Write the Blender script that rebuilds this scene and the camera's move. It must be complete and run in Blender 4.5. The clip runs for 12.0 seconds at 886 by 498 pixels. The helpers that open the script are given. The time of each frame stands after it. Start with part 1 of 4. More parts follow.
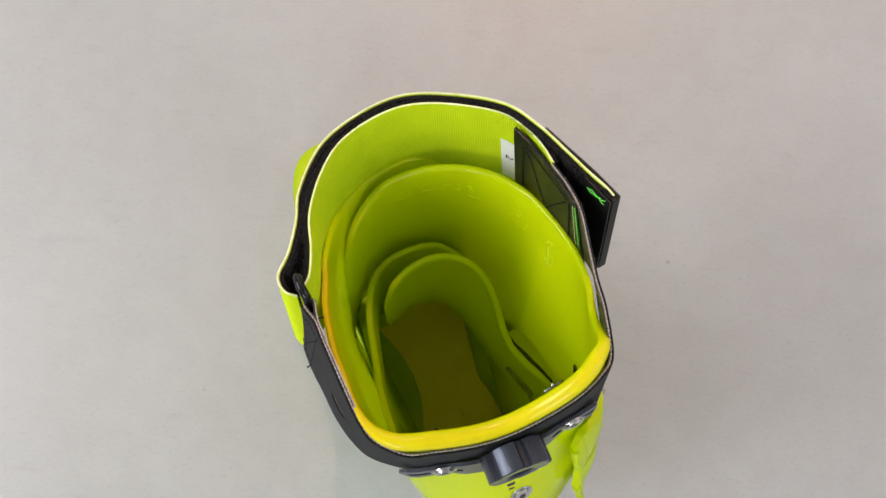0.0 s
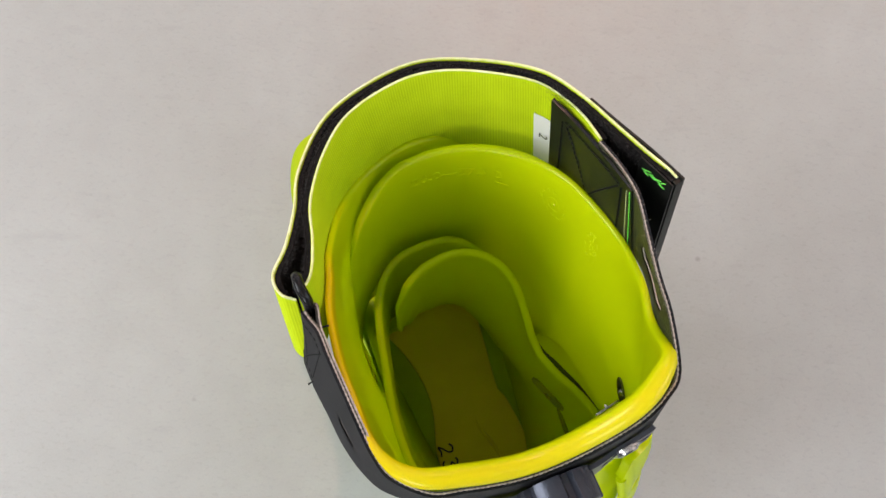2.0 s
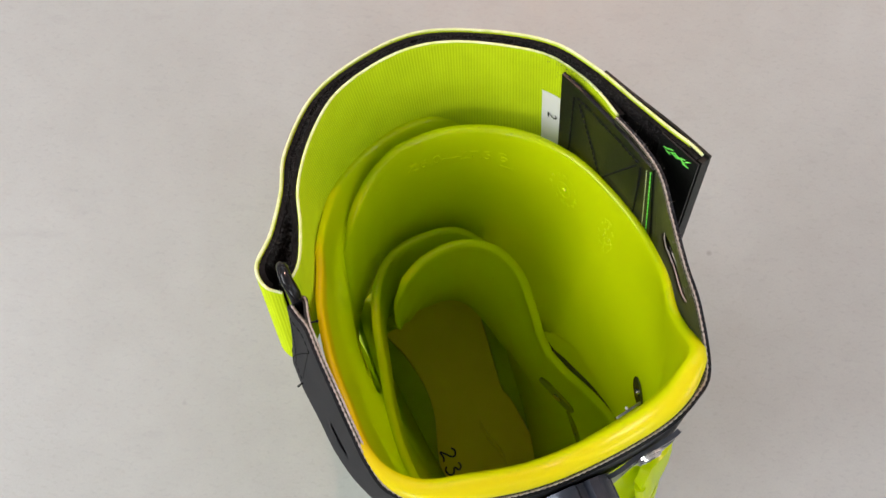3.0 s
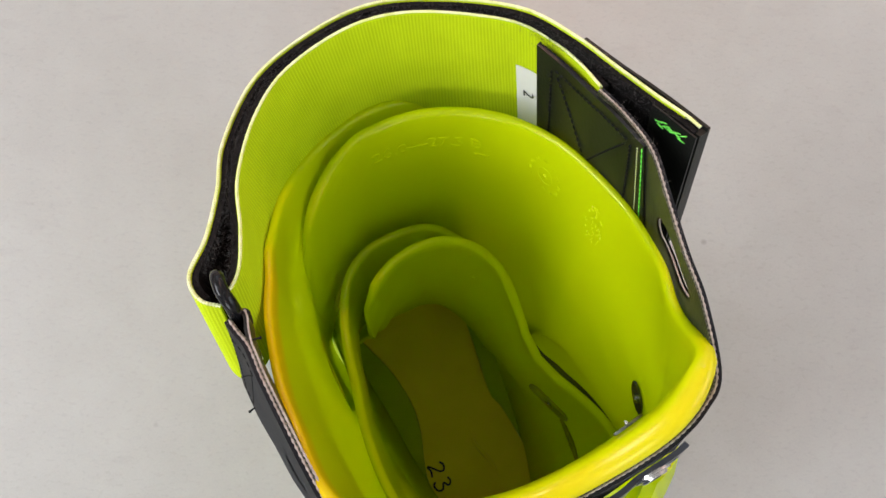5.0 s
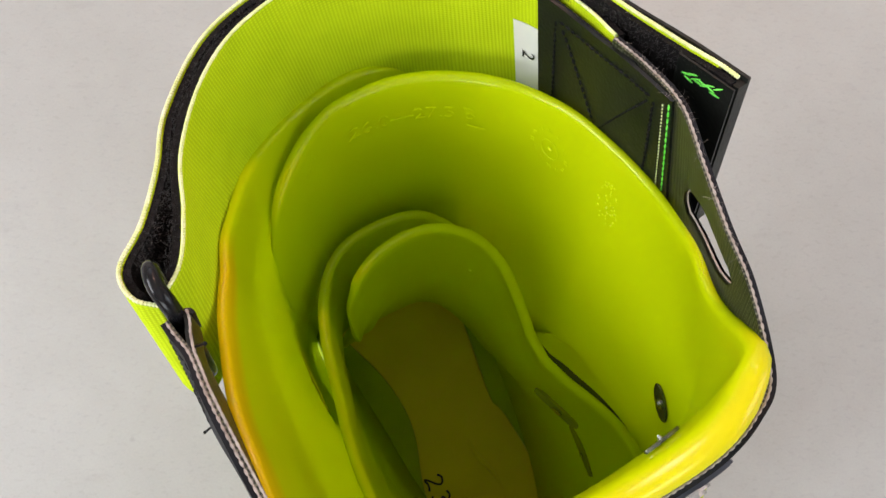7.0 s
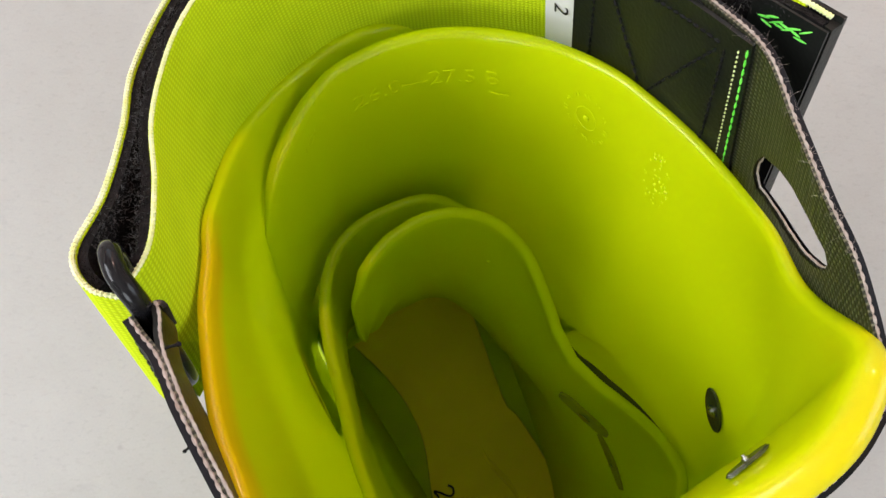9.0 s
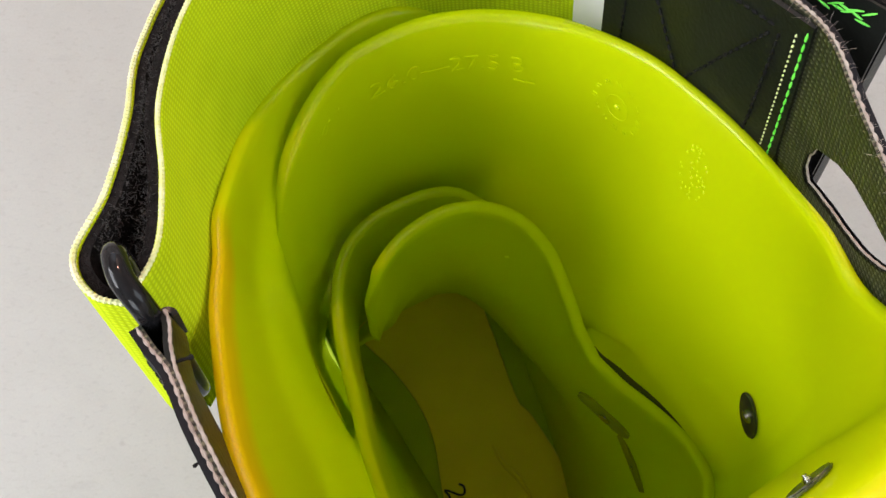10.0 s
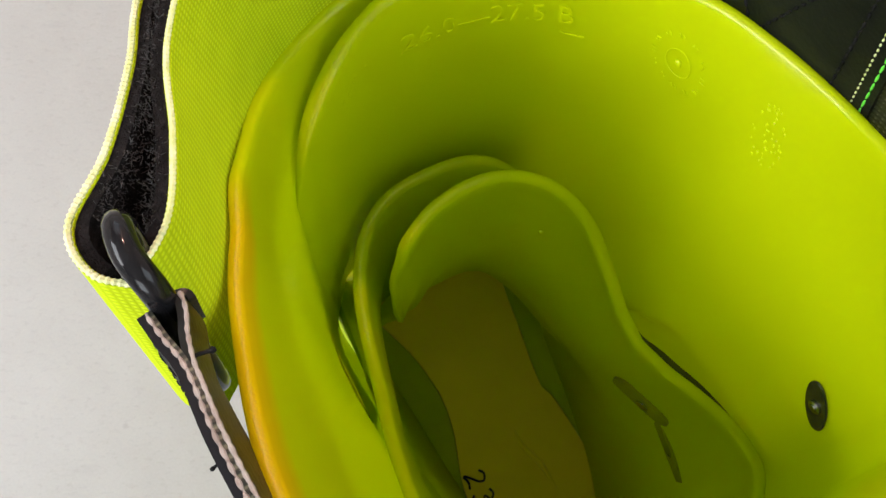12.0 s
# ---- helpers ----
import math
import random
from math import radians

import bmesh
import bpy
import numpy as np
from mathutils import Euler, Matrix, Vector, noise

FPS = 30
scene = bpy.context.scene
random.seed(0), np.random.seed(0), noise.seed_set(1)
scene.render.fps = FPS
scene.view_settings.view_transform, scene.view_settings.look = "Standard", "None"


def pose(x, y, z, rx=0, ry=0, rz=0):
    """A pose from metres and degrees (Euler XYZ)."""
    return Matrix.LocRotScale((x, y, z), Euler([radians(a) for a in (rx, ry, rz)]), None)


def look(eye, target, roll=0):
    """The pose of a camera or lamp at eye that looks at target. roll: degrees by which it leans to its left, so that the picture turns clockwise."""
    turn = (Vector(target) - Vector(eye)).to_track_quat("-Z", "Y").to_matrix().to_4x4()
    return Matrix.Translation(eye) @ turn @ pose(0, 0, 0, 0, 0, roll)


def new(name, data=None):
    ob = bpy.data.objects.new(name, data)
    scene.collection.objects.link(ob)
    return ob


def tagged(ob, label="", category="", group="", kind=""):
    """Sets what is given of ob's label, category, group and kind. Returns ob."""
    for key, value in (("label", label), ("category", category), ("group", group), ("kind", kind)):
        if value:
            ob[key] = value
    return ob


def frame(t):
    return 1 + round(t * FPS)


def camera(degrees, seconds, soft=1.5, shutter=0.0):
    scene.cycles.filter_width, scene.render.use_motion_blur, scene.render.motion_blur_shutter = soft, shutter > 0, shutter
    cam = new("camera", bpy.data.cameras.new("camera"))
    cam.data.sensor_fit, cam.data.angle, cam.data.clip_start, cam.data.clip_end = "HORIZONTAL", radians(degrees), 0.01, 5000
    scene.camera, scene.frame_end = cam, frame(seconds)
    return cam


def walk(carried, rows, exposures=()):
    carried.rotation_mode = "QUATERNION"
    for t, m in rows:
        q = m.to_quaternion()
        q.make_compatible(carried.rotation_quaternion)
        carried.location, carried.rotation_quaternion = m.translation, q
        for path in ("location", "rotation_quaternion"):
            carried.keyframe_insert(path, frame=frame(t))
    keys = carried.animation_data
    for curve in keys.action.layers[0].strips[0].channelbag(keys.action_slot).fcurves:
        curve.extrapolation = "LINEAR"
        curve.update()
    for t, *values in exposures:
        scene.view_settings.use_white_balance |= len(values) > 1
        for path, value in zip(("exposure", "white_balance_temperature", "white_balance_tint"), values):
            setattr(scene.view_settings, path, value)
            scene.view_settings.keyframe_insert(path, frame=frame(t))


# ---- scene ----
cam = camera(63.3, 12.0)


def aim(x, y, z, yaw, pitch, roll):
    a, p = radians(yaw), radians(pitch)
    way = Vector((-math.sin(a) * math.cos(p), math.cos(a) * math.cos(p), math.sin(p)))
    return look((x, y, z), Vector((x, y, z)) + way, roll)


# seconds, eye, yaw, pitch, roll
PATH = [
    (0, 0.01502, 0.01139, 0.64103, 2.251, -79.054, -1.574),
    (0.5, 0.01191, 0.01637, 0.62900, 2.110, -79.203, -1.480),
    (1, 0.00395, 0.01511, 0.61540, 0.389, -79.310, 0.182),
    (1.5, 0.00126, 0.01832, 0.60522, 1.049, -79.217, -0.511),
    (2, 0.00363, 0.01916, 0.58981, 1.147, -79.140, -0.671),
    (2.5, 0.00239, 0.02250, 0.57643, 1.026, -79.060, -0.808),
    (3, 0.00284, 0.01928, 0.56518, 1.007, -79.052, -0.914),
    (3.5, 0.00773, 0.01782, 0.56033, 0.975, -78.972, -1.258),
    (5.5, 0.01169, 0.02861, 0.52416, -3.569, -78.922, 0.586),
    (6, 0.01387, 0.03256, 0.51410, -3.726, -78.899, 0.387),
    (6.5, 0.01236, 0.02939, 0.50579, -4.053, -78.775, 0.469),
    (7, 0.01211, 0.02605, 0.49984, -4.197, -78.819, 0.513),
    (9, 0.00637, 0.02827, 0.46954, -4.788, -78.802, 0.851),
    (9.5, 0.00030, 0.03166, 0.46461, -4.971, -79.238, 1.066),
    (10, 0.00093, 0.03285, 0.45944, -5.199, -79.716, 1.277),
    (10.5, 0.00110, 0.03301, 0.45304, -5.626, -80.078, 1.692),
    (11, -0.00427, 0.03286, 0.45055, -5.369, -80.657, 1.468),
    (11.5, -0.00819, 0.03510, 0.44825, -6.218, -81.100, 2.339),
    (12, -0.00784, 0.03586, 0.44082, -5.582, -81.517, 1.674),
]
walk(cam, [(row[0], aim(*row[1:])) for row in PATH], [(0, -0.10), (3.5, -0.06), (6.5, 0.02), (9.5, 0.12), (12, 0.14)])

# ---- world, daylight and exposure ----
world = bpy.data.worlds.new("world")
scene.world = world
world.use_nodes = True
wn = world.node_tree
sky = wn.nodes.new("ShaderNodeTexSky")
sky.sky_type = "NISHITA"
sky.sun_disc = False
sky.sun_elevation = radians(38)
sky.sun_rotation = radians(250)
wn.links.new(sky.outputs[0], wn.nodes["Background"].inputs[0])
wn.nodes["Background"].inputs[1].default_value = 0.1
scene.view_settings.exposure = 0.0


def unseen_light(name, m, width, height, watts, colour):
    lamp = bpy.data.lights.new(name, "AREA")
    lamp.shape, lamp.size, lamp.size_y, lamp.energy, lamp.color = "RECTANGLE", width, height, watts, colour
    new(name, lamp).matrix_world = m


# unseen daylight in four assumed window openings, set to match the lighting, and the small downlight
unseen_light("unseen_light", look((-1.90, 0.0, 1.80), (0, 0.1, 0.3)), 1.5, 0.95, 50, (0.945, 0.96, 1.0))
unseen_light("unseen_light", look((-0.4, 2.30, 1.43), (0.0, 0.2, 0.6)), 1.2, 1.2, 7, (0.93, 0.955, 1.0))
unseen_light("unseen_light", look((-0.4, -2.30, 1.45), (0.0, 0.0, 0.3)), 1.2, 1.2, 33, (0.935, 0.96, 1.0))
# east fill light, added to brighten the floor on the right
unseen_light("unseen_light", look((1.93, -0.3, 1.40), (0.4, 0.1, 0.2)), 1.2, 1.2, 17, (0.88, 0.94, 1.0))
unseen_light("downlight_light", look((0.38, 1.98, 2.315), (0.25, 1.3, 0)), 0.06, 0.06, 36.0, (1.0, 0.54, 0.42))


# ---- materials ----
def material(name):
    m = bpy.data.materials.new(name)
    m.use_nodes = True
    return m, m.node_tree.nodes, m.node_tree.links, m.node_tree.nodes["Principled BSDF"]


def ramp(nodes, links, fac, stops):
    r = nodes.new("ShaderNodeValToRGB")
    while len(r.color_ramp.elements) < len(stops):
        r.color_ramp.elements.new(0.5)
    for e, (p, c) in zip(r.color_ramp.elements, stops):
        e.position, e.color = p, (*c, 1)
    links.new(fac, r.inputs[0])
    return r.outputs[0]


def noisy(name, a, b, scale, rough, bump=0.0, bump_scale=400, metal=0.0, spec=0.5, rough_var=0.08):
    """A plain surface with colour clouds, fine grain and uneven gloss."""
    m, nodes, links, p = material(name)
    tc = nodes.new("ShaderNodeTexCoord")
    n1 = nodes.new("ShaderNodeTexNoise")
    n1.inputs["Scale"].default_value, n1.inputs["Detail"].default_value = scale, 6
    links.new(tc.outputs["Object"], n1.inputs["Vector"])
    links.new(ramp(nodes, links, n1.outputs[0], [(0.3, a), (0.7, b)]), p.inputs["Base Color"])
    n2 = nodes.new("ShaderNodeTexNoise")
    n2.inputs["Scale"].default_value, n2.inputs["Detail"].default_value = bump_scale, 4
    links.new(tc.outputs["Object"], n2.inputs["Vector"])
    mr = nodes.new("ShaderNodeMapRange")
    mr.inputs["To Min"].default_value, mr.inputs["To Max"].default_value = rough - rough_var, rough + rough_var
    links.new(n1.outputs[0], mr.inputs[0])
    links.new(mr.outputs[0], p.inputs["Roughness"])
    p.inputs["Metallic"].default_value = metal
    p.inputs["Specular IOR Level"].default_value = spec
    if bump:
        b1 = nodes.new("ShaderNodeBump")
        b1.inputs["Strength"].default_value, b1.inputs["Distance"].default_value = bump, 0.0005
        links.new(n2.outputs[0], b1.inputs["Height"])
        links.new(b1.outputs[0], p.inputs["Normal"])
    return m


def plastic(name, a, b, sss, radius, thin_share=0.22):
    """Tinted, slightly see-through polyurethane."""
    m = noisy(name, a, b, 22, 0.19, 0.04, 900, rough_var=0.04, spec=0.36)
    p = m.node_tree.nodes["Principled BSDF"]
    p.inputs["Subsurface Weight"].default_value = sss
    p.inputs["Subsurface Radius"].default_value = radius
    p.inputs["Subsurface Scale"].default_value = 0.012
    nodes, links = m.node_tree.nodes, m.node_tree.links
    thin = nodes.new("ShaderNodeBsdfTranslucent")
    thin.inputs[0].default_value = (*b, 1)
    mix = nodes.new("ShaderNodeMixShader")
    mix.inputs[0].default_value = thin_share
    links.new(p.outputs[0], mix.inputs[1])
    links.new(thin.outputs[0], mix.inputs[2])
    links.new(mix.outputs[0], nodes["Material Output"].inputs[0])
    return m


def woven(name, a, b, rough, period, strength):
    """Ribbed webbing: ribs across the ribbon and fine threads along it, by the ribbon's own metres."""
    m, nodes, links, p = material(name)
    uv = nodes.new("ShaderNodeUVMap")
    w1 = nodes.new("ShaderNodeTexWave")
    w1.inputs["Scale"].default_value = 0.314 / period
    w1.inputs["Distortion"].default_value = 0.4
    w1.inputs["Detail"].default_value = 1
    w2 = nodes.new("ShaderNodeTexWave")
    w2.bands_direction = "Y"
    w2.inputs["Scale"].default_value = 0.314 / (period * 0.8)
    w2.inputs["Distortion"].default_value = 0.3
    for w in (w1, w2):
        links.new(uv.outputs[0], w.inputs["Vector"])
    mul = nodes.new("ShaderNodeMath")
    mul.operation = "MULTIPLY"
    links.new(w1.outputs[1], mul.inputs[0])
    links.new(w2.outputs[1], mul.inputs[1])
    n1 = nodes.new("ShaderNodeTexNoise")
    n1.inputs["Scale"].default_value = 90
    links.new(uv.outputs[0], n1.inputs["Vector"])
    add = nodes.new("ShaderNodeMath")
    add.operation = "MULTIPLY_ADD"
    links.new(n1.outputs[0], add.inputs[0])
    add.inputs[1].default_value = 0.5
    links.new(mul.outputs[0], add.inputs[2])
    links.new(ramp(nodes, links, add.outputs[0], [(0.1, a), (0.8, b)]), p.inputs["Base Color"])
    bump = nodes.new("ShaderNodeBump")
    bump.inputs["Strength"].default_value, bump.inputs["Distance"].default_value = strength, 0.0006
    links.new(mul.outputs[0], bump.inputs["Height"])
    links.new(bump.outputs[0], p.inputs["Normal"])
    p.inputs["Roughness"].default_value = rough
    p.inputs["Specular IOR Level"].default_value = 0.12
    return m


def dotted(name, ground, dot, rough, period):
    """Coated fabric with a grid of small pale dots, by the ribbon's own metres."""
    m, nodes, links, p = material(name)
    uv = nodes.new("ShaderNodeUVMap")
    v = nodes.new("ShaderNodeTexVoronoi")
    v.inputs["Scale"].default_value, v.inputs["Randomness"].default_value = 1 / period, 0.12
    n1 = nodes.new("ShaderNodeTexNoise")
    n1.inputs["Scale"].default_value = 120
    links.new(uv.outputs[0], v.inputs["Vector"])
    links.new(uv.outputs[0], n1.inputs["Vector"])
    add = nodes.new("ShaderNodeMath")
    add.operation = "MULTIPLY_ADD"
    links.new(n1.outputs[0], add.inputs[0])
    add.inputs[1].default_value = 0.3
    links.new(v.outputs["Distance"], add.inputs[2])
    links.new(ramp(nodes, links, add.outputs[0], [(0.28, dot), (0.42, ground)]), p.inputs["Base Color"])
    bump = nodes.new("ShaderNodeBump")
    bump.inputs["Strength"].default_value, bump.inputs["Distance"].default_value = 0.6, 0.0004
    links.new(v.outputs["Distance"], bump.inputs["Height"])
    links.new(bump.outputs[0], p.inputs["Normal"])
    p.inputs["Roughness"].default_value = rough
    return m


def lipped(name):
    """The lime plastic with edge glow painted into the rim's colour, by values stored on the mesh."""
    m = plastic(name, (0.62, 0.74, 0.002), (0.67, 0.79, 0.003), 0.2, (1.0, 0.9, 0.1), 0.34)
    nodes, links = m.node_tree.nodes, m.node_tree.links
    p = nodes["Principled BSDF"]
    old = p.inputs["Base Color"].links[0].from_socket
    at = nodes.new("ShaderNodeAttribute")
    at.attribute_name = "rim_glow"
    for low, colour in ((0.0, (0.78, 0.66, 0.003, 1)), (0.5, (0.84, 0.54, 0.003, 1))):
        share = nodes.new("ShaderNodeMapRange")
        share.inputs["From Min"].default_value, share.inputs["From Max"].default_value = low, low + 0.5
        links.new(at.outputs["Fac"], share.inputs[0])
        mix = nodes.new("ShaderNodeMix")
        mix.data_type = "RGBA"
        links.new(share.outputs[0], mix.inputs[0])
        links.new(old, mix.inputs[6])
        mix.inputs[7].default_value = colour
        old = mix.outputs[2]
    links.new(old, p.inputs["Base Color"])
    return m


LIME = plastic("lime_plastic", (0.62, 0.74, 0.002), (0.67, 0.79, 0.003), 0.2, (1.0, 0.9, 0.1), 0.44)
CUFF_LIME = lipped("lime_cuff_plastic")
# matt lime, its colour darkened for the shade low in the shell
LIME_SHADED = noisy("shaded_lime_plastic", (0.30, 0.42, 0.003), (0.38, 0.50, 0.004), 40, 0.7, 0.2, 600, spec=0.15)
LIME_MARK = noisy("lime_plastic_mark", (0.62, 0.74, 0.002), (0.67, 0.79, 0.003), 22, 0.16, rough_var=0.03)
FIBRE = noisy("black_fibre", (0.006, 0.006, 0.006), (0.030, 0.027, 0.025), 900, 0.6)
BOARD = noisy("boot_board_plastic", (0.62, 0.53, 0.012), (0.70, 0.60, 0.016), 30, 0.6, 0.2, 500, spec=0.12)
# dark tone that paints the shade inside the shell slots
SLOT_SHADE = noisy("slot_shade_plastic", (0.20, 0.23, 0.004), (0.26, 0.30, 0.006), 60, 0.6, 0.2, 500, spec=0.15)
WEBBING = woven("neon_webbing", (0.40, 0.53, 0.003), (0.60, 0.75, 0.010), 0.8, 0.0011, 0.36)
CREAM = noisy("cream_thread", (0.62, 0.70, 0.22), (0.82, 0.85, 0.54), 300, 0.8, 0.5, 1500)
PILE = noisy("black_pile", (0.004, 0.004, 0.004), (0.016, 0.014, 0.014), 700, 0.95, 1.0, 1800, spec=0.1)
VINYL = noisy("grey_vinyl", (0.0075, 0.008, 0.0095), (0.014, 0.0148, 0.0175), 40, 0.56, 0.35, 900, spec=0.10)
BLACK_VINYL = noisy("black_vinyl", (0.006, 0.007, 0.006), (0.012, 0.013, 0.011), 50, 0.34, 0.2, 900, spec=0.2)
FABRIC = dotted("vinyl_backing", (0.016, 0.018, 0.009), (0.13, 0.13, 0.08), 0.45, 0.00125)
THREAD = noisy("black_thread", (0.006, 0.006, 0.006), (0.014, 0.014, 0.014), 500, 0.85, spec=0.15)
RAW_EDGE = noisy("raw_fabric_edge", (0.26, 0.21, 0.18), (0.44, 0.39, 0.35), 500, 0.9, 0.6, 1500)
GREEN_THREAD = noisy("green_thread", (0.12, 0.75, 0.06), (0.24, 0.95, 0.12), 300, 0.6)
LABEL = noisy("white_label", (0.74, 0.74, 0.74), (0.80, 0.80, 0.80), 60, 0.5)
INK = noisy("black_ink", (0.010, 0.010, 0.010), (0.018, 0.018, 0.018), 200, 0.5)
RING = noisy("black_enamel", (0.005, 0.005, 0.006), (0.009, 0.009, 0.010), 60, 0.10, rough_var=0.03, spec=0.22)
BRACKET = noisy("grey_metal", (0.065, 0.072, 0.09), (0.11, 0.12, 0.145), 90, 0.34, 0.15, 1200, metal=0.6)
KNOB = noisy("dark_metal", (0.026, 0.031, 0.044), (0.042, 0.049, 0.066), 90, 0.24, 0.15, 1200, metal=0.55)
STEEL = noisy("steel", (0.50, 0.50, 0.50), (0.66, 0.66, 0.66), 120, 0.22, 0.1, 800, metal=1.0)
DARK_STEEL = noisy("dark_steel", (0.10, 0.11, 0.08), (0.20, 0.21, 0.16), 300, 0.22, 0.2, 700, metal=0.9)
# dark tone of the strip that paints a shaded gap
GAP_SHADE = noisy("gap_shade", (0.060, 0.066, 0.006), (0.085, 0.092, 0.010), 60, 0.6, 0.2, 500, spec=0.15)
RUBBER = noisy("sole_plastic", (0.03, 0.03, 0.03), (0.05, 0.05, 0.05), 30, 0.6, 0.3, 300)
CEILING = noisy("ceiling_paint", (0.72, 0.71, 0.69), (0.78, 0.77, 0.75), 6, 0.7, 0.2, 60)
WALL = noisy("wall_paint", (0.72, 0.71, 0.69), (0.77, 0.76, 0.74), 3, 0.8, 0.2, 90)
FRAME = noisy("white_paint", (0.76, 0.76, 0.75), (0.82, 0.82, 0.81), 8, 0.45)


def floor_material():
    """Pale grey sheet floor: soft clouds, fine grain, a few small specks and rubbed marks."""
    m, nodes, links, p = material("grey_floor")
    tc = nodes.new("ShaderNodeTexCoord")

    def noise(scale, detail, squeeze=None):
        n = nodes.new("ShaderNodeTexNoise")
        n.inputs["Scale"].default_value, n.inputs["Detail"].default_value = scale, detail
        if squeeze:
            mp = nodes.new("ShaderNodeMapping")
            mp.inputs["Rotation"].default_value, mp.inputs["Scale"].default_value = squeeze
            links.new(tc.outputs["Object"], mp.inputs[0])
            links.new(mp.outputs[0], n.inputs["Vector"])
        else:
            links.new(tc.outputs["Object"], n.inputs["Vector"])
        return n.outputs[0]

    clouds, mottle, grain, crinkle = noise(5, 6), noise(42, 6), noise(620, 3), noise(190, 5, ((0, 0, 0.4), (1, 1.7, 1)))
    rubbed = noise(16, 5, ((0, 0, 0.5), (1, 3.5, 1)))
    v = nodes.new("ShaderNodeTexVoronoi")
    v.inputs["Scale"].default_value = 9
    links.new(tc.outputs["Object"], v.inputs["Vector"])
    last = ramp(nodes, links, clouds, [(0.3, (0.306, 0.318, 0.304)), (0.7, (0.336, 0.352, 0.342))])
    for other in (ramp(nodes, links, v.outputs["Distance"], [(0.012, (0.62, 0.61, 0.60)), (0.030, (1, 1, 1))]),
                  ramp(nodes, links, mottle, [(0.32, (0.955, 0.95, 0.945)), (0.68, (1.0, 1.0, 1.0))]),
                  ramp(nodes, links, rubbed, [(0.62, (1, 1, 1)), (0.74, (0.93, 0.93, 0.93))]),
                  ramp(nodes, links, crinkle, [(0.30, (0.935, 0.935, 0.93)), (0.46, (1.0, 1.0, 1.0))]),
                  ramp(nodes, links, grain, [(0.35, (0.965, 0.965, 0.965)), (0.65, (1.0, 1.0, 1.0))])):
        mix = nodes.new("ShaderNodeMix")
        mix.data_type, mix.blend_type = "RGBA", "MULTIPLY"
        mix.inputs[0].default_value = 1.0
        links.new(last, mix.inputs[6])
        links.new(other, mix.inputs[7])
        last = mix.outputs[2]
    links.new(last, p.inputs["Base Color"])
    mr = nodes.new("ShaderNodeMapRange")
    mr.inputs["To Min"].default_value, mr.inputs["To Max"].default_value = 0.40, 0.55
    links.new(mottle, mr.inputs[0])
    links.new(mr.outputs[0], p.inputs["Roughness"])
    b1 = nodes.new("ShaderNodeBump")
    b1.inputs["Strength"].default_value, b1.inputs["Distance"].default_value = 0.3, 0.0004
    links.new(crinkle, b1.inputs["Height"])
    links.new(b1.outputs[0], p.inputs["Normal"])
    return m


FLOOR = floor_material()


# ---- mesh helpers ----
def part(name, bm, mat, parent=None, label="", smooth=True):
    bmesh.ops.recalc_face_normals(bm, faces=bm.faces)
    me = bpy.data.meshes.new(name)
    bm.to_mesh(me)
    bm.free()
    me.materials.append(mat)
    if smooth:
        me.polygons.foreach_set("use_smooth", [True] * len(me.polygons))
        me.set_sharp_from_angle(angle=radians(42))
    ob = new(name, me)
    if parent:
        ob.parent = parent
    if label:
        tagged(ob, label)
    return ob


def box_into(bm, size, m, bevel=0.0):
    made = bmesh.ops.create_cube(bm, size=1, matrix=m @ Matrix.Diagonal((*size, 1)))
    if bevel:
        edges = {e for v in made["verts"] for e in v.link_edges}
        bmesh.ops.bevel(bm, geom=list(edges), offset=bevel, segments=2, affect="EDGES", profile=0.6)


def spline(points, n, closed=False):
    """n points at even steps along a Catmull-Rom curve through a few control points."""
    p = np.array(points, float)
    p = np.vstack([p[-1], p, p[0], p[1]]) if closed else np.vstack([2 * p[0] - p[1], p, 2 * p[-1] - p[-2]])
    out = []
    for i in range(1, len(p) - 2):
        for t in np.linspace(0, 1, 24, endpoint=False):
            a, b, c, d = p[i - 1:i + 3]
            out.append(0.5 * (2 * b + (c - a) * t + (2 * a - 5 * b + 4 * c - d) * t * t + (3 * b - a - 3 * c + d) * t ** 3))
    out.append(p[-2])
    out = np.array(out)
    run = np.r_[0, np.cumsum(np.linalg.norm(np.diff(out, axis=0), axis=1))]
    at = np.linspace(0, run[-1], n)
    return np.c_[[np.interp(at, run, out[:, k]) for k in range(out.shape[1])]].T


def tube_into(bm, path, radius, sides=8, closed=False, radii=None):
    path = [Vector(p) for p in path]
    n, rings, side = len(path), [], None
    for i, p in enumerate(path):
        a, b = (path[i - 1], path[(i + 1) % n]) if closed else (path[max(i - 1, 0)], path[min(i + 1, n - 1)])
        t = (b - a).normalized()
        side = (side - t * side.dot(t)).normalized() if side else t.orthogonal().normalized()
        up = t.cross(side)
        r = radii[i] if radii is not None else radius
        rings.append([bm.verts.new(p + (side * math.cos(k * math.tau / sides) + up * math.sin(k * math.tau / sides)) * r) for k in range(sides)])
    for i in range(n if closed else n - 1):
        a, b = rings[i], rings[(i + 1) % n]
        for k in range(sides):
            bm.faces.new((a[k], a[(k + 1) % sides], b[(k + 1) % sides], b[k]))
    if not closed:
        bm.faces.new(rings[0][::-1])
        bm.faces.new(rings[-1])


